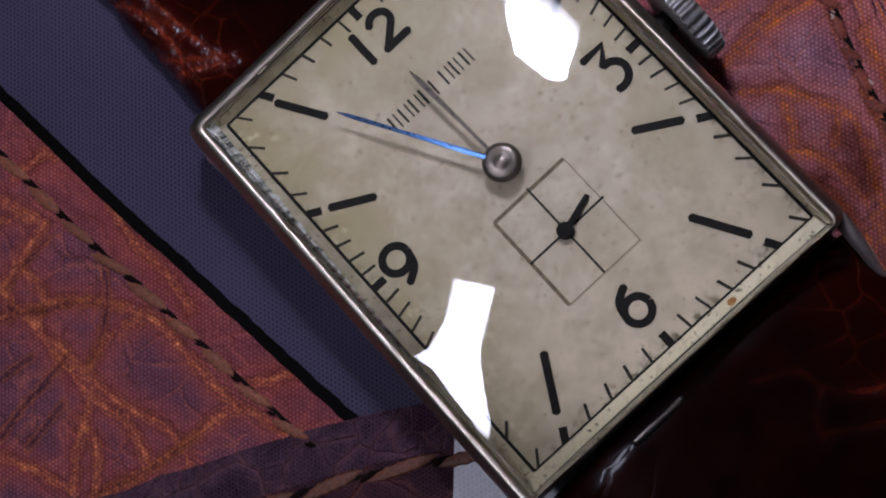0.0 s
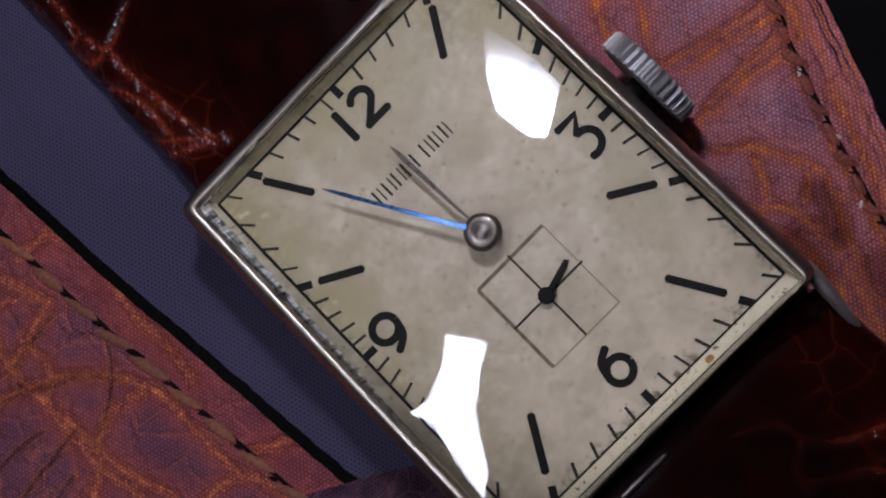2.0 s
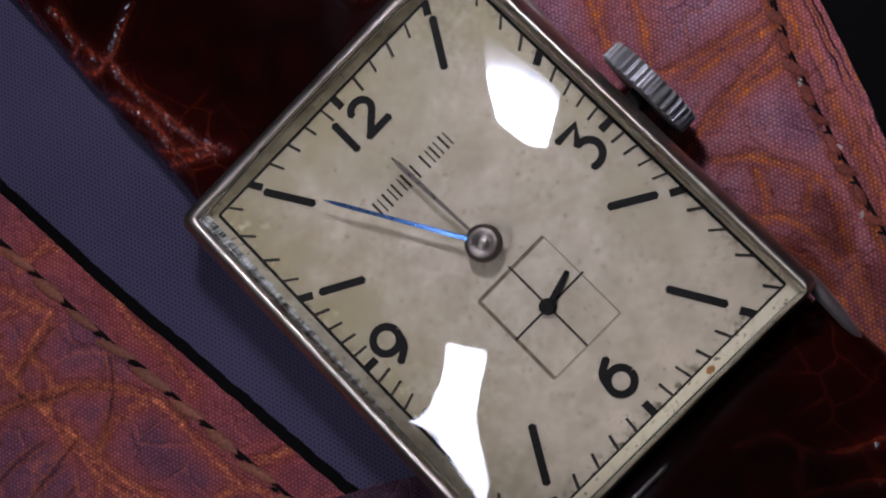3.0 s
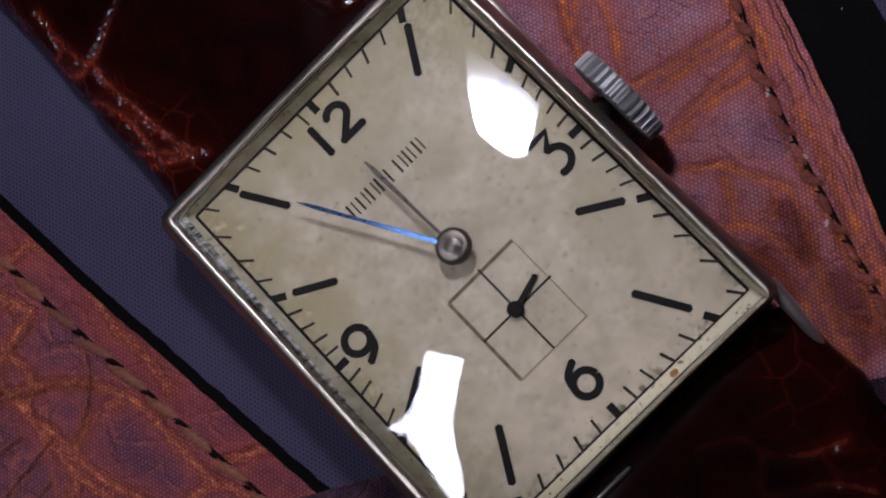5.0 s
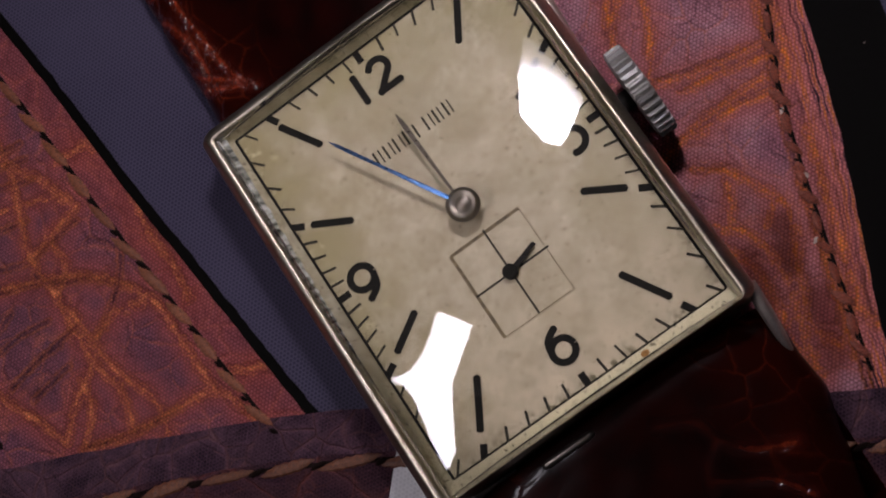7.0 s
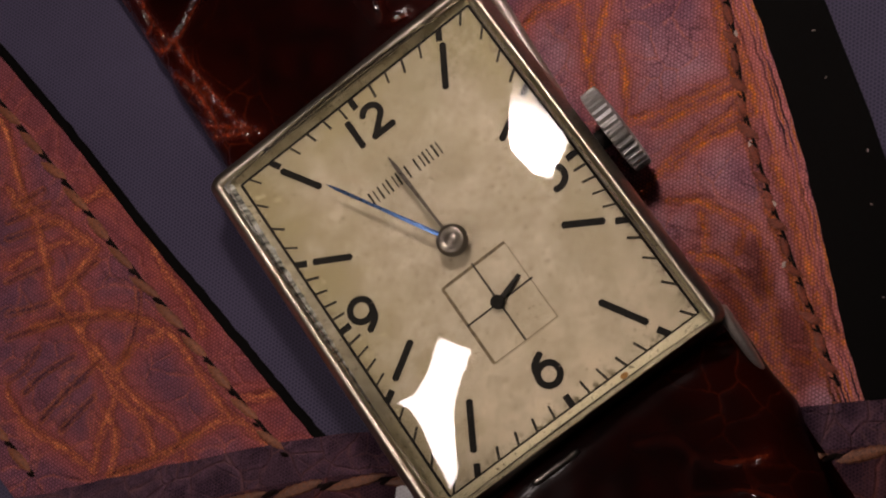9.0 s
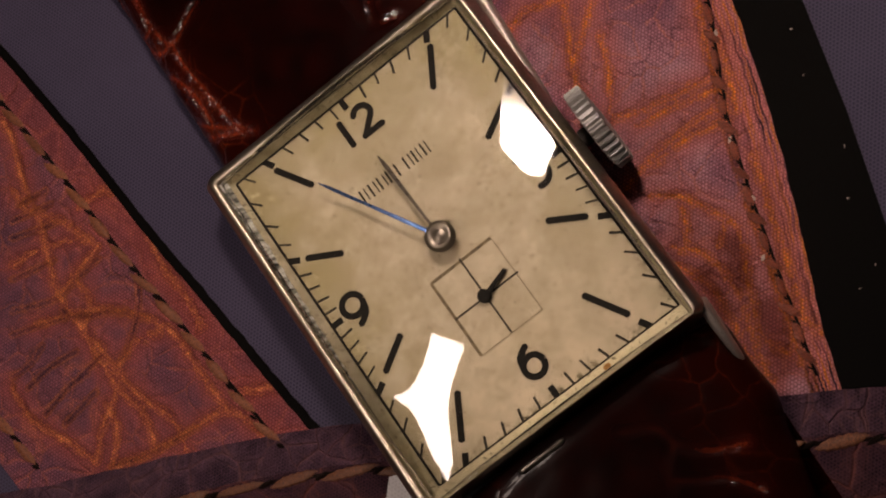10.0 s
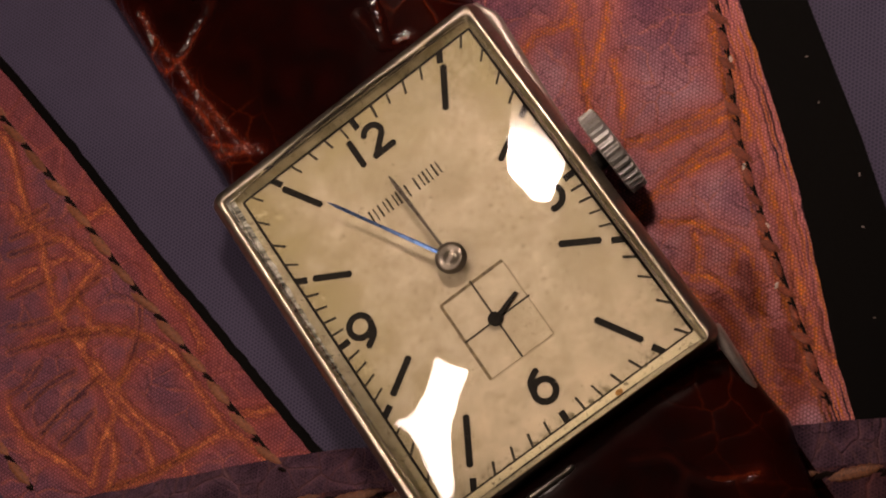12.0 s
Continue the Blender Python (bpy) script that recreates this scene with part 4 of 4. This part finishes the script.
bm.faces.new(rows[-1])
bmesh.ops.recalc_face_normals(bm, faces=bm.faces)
part("glint_strip", bm, M_RIM_GLINT, watch, "added strip painted with the silvery sparkle of the crystal's edge", True)


def lug(sx, sy):
    bm = bmesh.new()
    rows = []
    for k in range(17):
        t = k / 16
        if sy < 0:
            y, z, w, h, x0 = 12.3 + 4.3 * t, 4.4 - 0.6 * t - 2.7 * t * t, 0.8 - 0.4 * t * t, 2.4 - 1.3 * t, 10.68 - 0.2 * t - 0.3 * t * t
        else:
            y, z, w, h, x0 = 4.0 + 9.6 * t, 3.4, 0.8, 1.6 - 0.4 * t, 10.55 + 0.85 * t - 0.8 * max(0.0, t - 0.85) / 0.15
        x0 += 0.1 if sx < 0 else -0.15
        ring = []
        for a in range(10):
            an = 2 * math.pi * a / 10
            ring.append(bm.verts.new((sx * (x0 - w / 2 + w / 2 * math.cos(an)), CY + sy * y, z - h / 2 + h / 2 * math.sin(an))))
        rows.append(ring)
    for a, b in zip(rows, rows[1:]):
        for i in range(10):
            bm.faces.new((a[i], a[(i + 1) % 10], b[(i + 1) % 10], b[i]))
    bm.faces.new(rows[0])
    bm.faces.new(rows[-1])
    bmesh.ops.recalc_face_normals(bm, faces=bm.faces)
    return bm


for sx, sy in ((1, 1), (-1, 1), (1, -1), (-1, -1)):
    part("lug", lug(sx, sy), M_LUG, watch, "slim curved metal lug", True)

# ---- dial ----
dial = part("dial", prism(ring_points(9.3, 12.4, 0.3, 4, CY), ZD - 0.4, ZD), M_DIAL, watch, "aged cream silvered dial with freckles")
Z0, Z1 = ZD + 0.002, ZD + 0.035
TRACK_X, TRACK_TOP, TRACK_LOW = 9.05, 11.65, -12.12


def on_track(angle, inset):
    """The point of the minute track at a clock angle, moved inwards along its radius."""
    dx, dy = math.sin(radians(angle)), math.cos(radians(angle))
    reach = min(TRACK_X / abs(dx) if abs(dx) > 1e-6 else 1e9, (TRACK_TOP if dy > 0 else -TRACK_LOW) / abs(dy) if abs(dy) > 1e-6 else 1e9)
    return (dx * (reach - inset), dy * (reach - inset))


rnd = random.Random(2)
for k in range(60):
    a = k * 6.0 if k else -1.6
    hour = k % 5 == 0
    long = 0.95 if not hour else 0.8
    if hour:
        part("hour_mark", ribbon([on_track(a, 0.0), on_track(a, long)], 0.42, Z0, Z1, False), M_INK, dial)
    else:
        part("minute_mark", ribbon([on_track(a, 0.0), on_track(a, long * rnd.uniform(0.85, 1.05))], 0.13 + rnd.uniform(0, 0.04), Z0, Z1, False), M_INK_THIN, dial)
for pts in ([(-TRACK_X, TRACK_TOP), (TRACK_X, TRACK_TOP)], [(TRACK_X, TRACK_TOP), (TRACK_X, TRACK_LOW)], [(TRACK_X, TRACK_LOW), (-TRACK_X, TRACK_LOW)], [(-TRACK_X, TRACK_LOW), (-TRACK_X, TRACK_TOP)]):
    part("track_line", ribbon(pts, 0.17, Z0 - 0.001, Z1 - 0.006, False), M_INK, dial)

for x, y, x2, y2 in ((6.4, 10.7, 4.95, 8.3), (7.95, 4.65, 5.85, 3.45), (7.85, -4.4, 5.75, -3.1), (6.35, -10.75, 4.85, -8.15)):
    for s in (1, -1):
        part("hour_bar", ribbon([(s * x, y), (s * x2, y2)], 0.43, Z0, Z1), M_INK, dial)


def arc(cx, cy, rx, ry, a0, a1, n=14):
    return [(cx + rx * math.cos(radians(a0 + (a1 - a0) * k / n)), cy + ry * math.sin(radians(a0 + (a1 - a0) * k / n))) for k in range(n + 1)]


def numeral(name, strokes, width=0.42):
    bm = bmesh.new()
    for i, s in enumerate(strokes):
        closed = (Vector(s[0]) - Vector(s[-1])).length < 1e-3
        tmp = ribbon(s, width, Z0, Z1 + 0.004 * i, not closed)
        me = bpy.data.meshes.new("tmp")
        tmp.to_mesh(me)
        tmp.free()
        bm.from_mesh(me)
        bpy.data.meshes.remove(me)
    part(name, bm, M_INK, dial)


numeral("numeral", [[(-1.28, 10.5), (-1.28, 8.6)], arc(0.3, 9.98, 0.60, 0.55, 165, -35) + [(0.35, 9.25), (-0.3, 8.62)], [(-0.42, 8.66), (1.15, 8.66)]])
numeral("numeral", [[(6.25, 1.15), (7.55, 1.15), (6.85, 0.28)], [(6.85, 0.28)] + arc(6.95, -0.42, 0.75, 0.72, 85, -115)])
numeral("numeral", [arc(-0.05, -9.75, 0.68, 0.68, 0, 360, 28), [(-0.68, -9.55)] + spline([(-0.70, -9.45), (-0.48, -8.85), (0.22, -8.42)], 6)[1:]])
numeral("numeral", [arc(-7.2, 0.32, 0.72, 0.70, 0, 360, 28), spline([(-6.5, 0.15), (-6.72, -0.55), (-7.45, -1.05)], 6)])
# small maker's name, as plain bars
for k, wide in enumerate((0.42, 0.5, 0.52, 0.46, 0.0, 0.5, 0.4, 0.4)):
    x = -2.75 + 0.70 * k
    part("name_bar", ribbon([(x, 5.06), (x, 5.98)], 0.13, Z0, Z1 - 0.01, False), M_INK_THIN, dial)
    if wide:
        part("name_bar", ribbon([(x + wide * 0.8, 5.08), (x + wide * 0.8, 5.96)], 0.09, Z0, Z1 - 0.01, False), M_INK_THIN, dial)

# sunk square for the seconds
sub = part("seconds_dial", loft([(2.42, 2.86, 0.05, ZD + 0.004), (2.36, 2.80, 0.05, ZD + 0.03), (2.28, 2.72, 0.05, ZD + 0.012)], -4.53, cap_top=True), M_DIAL, watch, "small square seconds dial with cross lines")
for pts in ([(-2.34, -1.74), (2.34, -1.74)], [(-2.34, -1.74), (-2.34, -7.3)]):
    part("sub_edge", ribbon(pts, 0.2, ZD + 0.02, ZD + 0.034, False), M_TARNISH, sub)
for pts in ([(2.34, -1.74), (2.34, -7.3)], [(2.34, -7.3), (-2.34, -7.3)]):
    part("sub_edge", ribbon(pts, 0.05, ZD + 0.02, ZD + 0.034, False), M_TAN, sub)
for pts, ink in (([(0, -1.55), (0, -4.5)], "M_TAN"), ([(-2.4, -4.5), (0, -4.5)], "M_INK"), ([(2.5, -4.5), (0, -4.5)], "M_INK"), ([(0, -4.5), (0, -7.3)], "M_TAN")):
    part("cross_line", ribbon(pts, 0.12, ZD + 0.014, ZD + 0.040, False), M_INK if ink == "M_INK" else M_INK_THIN, sub)
bm = turned([(0.44, 0), (0.44, 0.28), (0.36, 0.36), (0.0001, 0.37)], 24)
bmesh.ops.translate(bm, vec=(-0.02, -4.5, ZD + 0.15), verts=bm.verts)
pip = part("seconds_hub", bm, M_INK, watch, "dark blued seconds hub", True)
part("seconds_hand", prism([(0.05, -4.72), (2.02, -4.02), (1.92, -3.80), (-0.05, -4.35)], ZD + 0.2, ZD + 0.3, 0.02), M_INK, watch, "short dark seconds hand")
bm = turned([(0.26, 0.03), (0.2, 0.05), (0.1, 0.06)], 12)
bmesh.ops.scale(bm, vec=(1.0, 0.7, 1), verts=bm.verts)
bmesh.ops.translate(bm, vec=(3.5, -12.5, ZD + 0.27), verts=bm.verts)
part("rust_speck", bm, M_RUST, watch)


# ---- hour and minute pointers ----
def pointer(length, angle, wide, base, z, thick, mat, name, label, ridge=0.0):
    bm = bmesh.new()
    rows = []
    for t, w in ((0.02, base), (0.3, base * 1.05), (0.62, wide * 0.85), (0.85, wide), (0.93, wide * 0.8), (1.0, 0.03)):
        y = t * length
        up = z + thick + (ridge if t < 0.6 else 0.0)
        rows.append([bm.verts.new((-w / 2, y, z)), bm.verts.new((-w * 0.4, y, z + thick)), bm.verts.new((0, y, up)), bm.verts.new((w * 0.4, y, z + thick)), bm.verts.new((w / 2, y, z)), bm.verts.new((0, y, z - 0.02))])
    for a, b in zip(rows, rows[1:]):
        for i in range(6):
            bm.faces.new((a[i], a[(i + 1) % 6], b[(i + 1) % 6], b[i]))
    bm.faces.new(rows[0])
    bm.faces.new(rows[-1])
    bmesh.ops.recalc_face_normals(bm, faces=bm.faces)
    bmesh.ops.rotate(bm, matrix=Matrix.Rotation(radians(-angle), 3, "Z"), verts=bm.verts)
    return part(name, bm, mat, watch, label)


pointer(6.7, -2.3, 0.31, 0.18, ZD + 1.05, 0.06, M_STEEL, "hour_hand", "slim pointed steel hour hand")
pointer(8.85, -29.4, 0.24, 0.27, ZD + 1.22, 0.05, M_BLUED, "minute_hand", "slim blued steel minute hand", 0.035)
part("centre_post", turned([(0.55, ZD), (0.55, ZD + 1.0), (0.98, ZD + 1.0), (1.0, ZD + 1.05), (0.98, ZD + 1.2), (0.86, ZD + 1.24), (0.84, ZD + 1.36), (0.74, ZD + 1.42), (0.52, ZD + 1.42), (0.46, ZD + 1.36), (0.40, ZD + 1.36), (0.3, ZD + 1.44), (0.05, ZD + 1.47)], 40), M_POST, watch, "round steel centre post cap", True)


# ---- domed crystal ----
def crystal():
    bm = bmesh.new()
    nx, ny, ax, ay = 80, 96, 9.66, 12.58

    def top(u, v):
        dome = 1.0 * (1 - (u * ax / 9.4) ** 2) + 0.6 * (1 - (v * ay / 12.3) ** 2)
        roll = (1 - abs(u) ** 260) * (1 - abs(v) ** 300)
        return 5.5 + max(0.0, dome + 0.42) * roll

    grids = []
    for drop in (0.0, 0.22):
        grid = []
        for j in range(ny + 1):
            v = math.sin((j / ny - 0.5) * math.pi * 0.98) / math.sin(0.49 * math.pi)
            row = []
            for i in range(nx + 1):
                u = math.sin((i / nx - 0.5) * math.pi * 0.98) / math.sin(0.49 * math.pi)
                row.append(bm.verts.new((u * (ax - drop * 0.3) - 0.22, CY - 0.38 + v * (ay - drop * 0.3), top(u, v) - drop)))
            grid.append(row)
        grids.append(grid)
        for j in range(ny):
            for i in range(nx):
                q = (grid[j][i], grid[j][i + 1], grid[j + 1][i + 1], grid[j + 1][i])
                bm.faces.new(q if drop == 0 else q[::-1])
    a, b = grids
    for j in range(ny):
        for i in (0, nx):
            bm.faces.new((a[j][i], a[j + 1][i], b[j + 1][i], b[j][i]))
    for i in range(nx):
        for j in (0, ny):
            bm.faces.new((a[j][i], a[j][i + 1], b[j][i + 1], b[j][i]))
    bmesh.ops.recalc_face_normals(bm, faces=bm.faces)
    return bm


part("crystal", crystal(), M_GLASS, watch, "clear domed acrylic crystal", True)


# ---- crown ----
def crown():
    bm = bmesh.new()
    teeth = 34
    rows = []
    for x, r0, deep in ((11.0, 2.4, 0.0), (11.05, 2.72, 0.1), (11.12, 2.86, 0.26), (12.05, 2.86, 0.26), (12.16, 2.78, 0.2), (12.2, 2.5, 0.0), (12.26, 1.2, 0.0)):
        ring = []
        for k in range(teeth * 4):
            r = r0 - (deep if k % 4 >= 2 else 0)
            a = 2 * math.pi * k / (teeth * 4)
            ring.append(bm.verts.new((x, 0.05 + r * math.cos(a), 3.45 + r * math.sin(a))))
        rows.append(ring)
    n = teeth * 4
    for a, b in zip(rows, rows[1:]):
        for i in range(n):
            bm.faces.new((a[i], a[(i + 1) % n], b[(i + 1) % n], b[i]))
    bm.faces.new(rows[0])
    bm.faces.new(rows[-1])
    bmesh.ops.recalc_face_normals(bm, faces=bm.faces)
    return bm


part("crown", crown(), M_CROWN, watch, "fluted grey steel winding crown")
# stem coloured black, standing in for the shade between case and crown
bm = turned([(0.6, 0), (0.6, 1.3)], 20)
bmesh.ops.rotate(bm, matrix=Matrix.Rotation(radians(90), 3, "Y"), verts=bm.verts)
bmesh.ops.translate(bm, vec=(9.9, 0.05, 3.45), verts=bm.verts)
part("crown_stem", bm, M_INK, watch, "", True)


# ---- leather strap ----
def strap(sy, length, half0, half1, z_near, z_far, veins, y0=12.8, dip=0.0, deep=0.3):
    """A padded strap leaving the case along y, sinking to the page."""
    def taper(t):
        straight = half0 + (half1 - half0) * t
        return straight if sy > 0 else max(half1, half0 - 0.27 * max(0.0, t * length - 5.5))

    nx, ny = 130, 300
    bm = bmesh.new()
    top, low = [], []
    spots = np.array([(taper(j / ny) * (-1 + 2 * i / nx), sy * (y0 + length * j / ny)) for j in range(ny + 1) for i in range(nx + 1)])
    near = gaps(veins, spots)
    for j in range(ny + 1):
        t = j / ny
        y = y0 + length * t
        half = taper(t)
        ridge = z_far + (z_near - z_far) * math.exp(-3.2 * t)
        ridge -= dip * max(0.0, 1 - t * length / 1.6) ** 2
        ra, rb = [], []
        for i in range(nx + 1):
            u = -1 + 2 * i / nx
            x = half * u
            pad = (1 - abs(u) ** 5) ** 0.5 * 0.7 + 0.3 * (1 - u * u)
            d = near[j * (nx + 1) + i] + 0.25 * noise.noise((x * 1.2, y * 1.2, 4))
            z = 0.45 + (ridge - 0.45) * pad - deep * abs(u) * math.exp(-(d / 0.24) ** 2) + 0.25 * deep * abs(u) * math.exp(-((d - 0.7) / 0.3) ** 2) + 0.05 * noise.noise((x * 0.5, y * 0.5, 2))
            wob = 0.12 * noise.noise((y * 0.45, sy * 3, 1 if u > 0 else 7)) * abs(u)
            ra.append(bm.verts.new((x + wob, sy * y, max(0.35, z))))
            rb.append(bm.verts.new((x + wob, sy * y, 0.1)))
        top.append(ra)
        low.append(rb)
    for j in range(ny):
        for i in range(nx):
            bm.faces.new((top[j][i], top[j][i + 1], top[j + 1][i + 1], top[j + 1][i]))
    for j in range(ny):
        for i in (0, nx):
            bm.faces.new((top[j][i], top[j + 1][i], low[j + 1][i], low[j][i]))
    for i in range(nx):
        for j in (0, ny):
            bm.faces.new((top[j][i], top[j][i + 1], low[j][i + 1], low[j][i]))
    bm.faces.new([low[0][0], low[0][nx], low[ny][nx], low[ny][0]])
    bmesh.ops.recalc_face_normals(bm, faces=bm.faces)
    return bm


VEINS_UP = [
    [(-8.3, 28.4), (-8.5, 25.9), (-7.9, 23.7), (-5.3, 24.3), (-3.8, 24.9), (-1.5, 27)], [(-7.9, 23.7), (-8.0, 21.8), (-7.7, 19.2), (-7.4, 16.5), (-6.9, 15.0)],
    [(-10.0, 23.0), (-9.1, 21.6), (-8.6, 19.4), (-8.7, 17.2)], [(-9.9, 18.6), (-8.9, 17.1), (-7.6, 15.8), (-6.2, 14.2)], [(-9.8, 17.0), (-8.4, 15.9), (-6.8, 14.6)],
    [(3.9, 17.5), (4.1, 14.8), (5.6, 14.2)], [(5.2, 17.5), (4.2, 14.8)], [(-10.0, 27.8), (-9.4, 24.4), (-7.9, 23.7)], [(-9.5, 31), (-9.7, 26.4), (-8.5, 25.9)], [(-3.8, 24.9), (-4.6, 27.5), (-6.5, 31)],
]
VEINS_DOWN = [
    [(1.6, -15.9), (3.5, -16.9), (3.9, -18.3), (5.1, -19.7), (7.2, -20.7)],
    [(2.5, -20.0), (3.9, -20.9), (5.2, -21.7), (6.4, -23.4)], [(3.9, -18.3), (2.7, -19.0), (2.2, -20.3)],
]
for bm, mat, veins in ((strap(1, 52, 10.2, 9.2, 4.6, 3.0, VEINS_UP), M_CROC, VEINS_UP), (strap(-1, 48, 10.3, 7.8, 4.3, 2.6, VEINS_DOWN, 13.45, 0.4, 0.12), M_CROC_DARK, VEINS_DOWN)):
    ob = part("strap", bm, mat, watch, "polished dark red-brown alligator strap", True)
    at = np.array([v.co[:2] for v in ob.data.vertices]) / MM
    carry(ob.data, furrow=gaps(veins, at))

bm = turned([(0.14, -4.7), (0.24, -4.4), (0.24, -1.6), (0.14, -1.3)], 16)
bmesh.ops.rotate(bm, matrix=Matrix.Rotation(radians(90), 3, "Y"), verts=bm.verts)
bmesh.ops.translate(bm, vec=(0, -14.25, 4.05), verts=bm.verts)
part("spring_bar", bm, M_POST, watch, "thin steel spring bar", True)


# ---- two small lamps standing over the watch ----
def lamp(corners, z, foot, glow_mat):
    c = Vector((sum(p[0] for p in corners) / len(corners), sum(p[1] for p in corners) / len(corners)))
    ob = thing("gooseneck_lamp", "small black gooseneck lamp with a glowing white panel", "lamp", group="lamps over the watch")
    part("light_panel", prism(corners, z, z + 0.6), glow_mat, ob, "glowing white panel")
    part("lamp_head", prism([(c.x + (x - c.x) * 1.08, c.y + (y - c.y) * 1.08) for x, y in corners], z + 0.7, z + 5, 0.5), M_LAMP_BODY, ob)
    way = spline([(c.x, c.y, z + 5), (c.x * 1.2, c.y * 1.2, z + 40), (foot[0], foot[1], z + 30), (foot[0], foot[1], 10)], 10)
    bm = bmesh.new()
    rows = []
    for i, q in enumerate(way):
        d = (way[min(i + 1, len(way) - 1)] - way[max(i - 1, 0)]).normalized()
        s = d.orthogonal().normalized()
        o = d.cross(s)
        rows.append([bm.verts.new(q + 2.5 * (s * math.cos(a * math.pi / 5) + o * math.sin(a * math.pi / 5))) for a in range(10)])
    for a, b in zip(rows, rows[1:]):
        best = min(range(10), key=lambda k: (b[k].co - a[0].co).length)
        for i in range(10):
            bm.faces.new((a[i], a[(i + 1) % 10], b[(i + 1 + best) % 10], b[(i + best) % 10]))
    bmesh.ops.recalc_face_normals(bm, faces=bm.faces)
    part("gooseneck", bm, M_LAMP_BODY, ob, "", True)
    bm = turned([(32, 0), (32, 6), (29, 9), (4, 11)], 40)
    bmesh.ops.translate(bm, vec=(foot[0], foot[1], -0.3), verts=bm.verts)
    part("lamp_foot", bm, M_LAMP_BODY, ob, "", True)


lamp([(-26, 8), (-20.5, 3), (-28, 0.5), (-34.5, -1.7), (-39.5, -5.3), (-45, -9.5), (-51, -11.5), (-49, -5), (-47, -1), (-46.3, 2.5), (-49.5, 5.5), (-42.5, 4), (-33.5, 5.4)], 70, (-170, 30), M_GLOW_A)
lamp([(34, 39), (36.3, 29), (36, 23.5), (30.5, 21), (24, 18.2), (21, 20), (19.8, 26), (25.5, 32)], 70, (150, 130), M_GLOW_B)
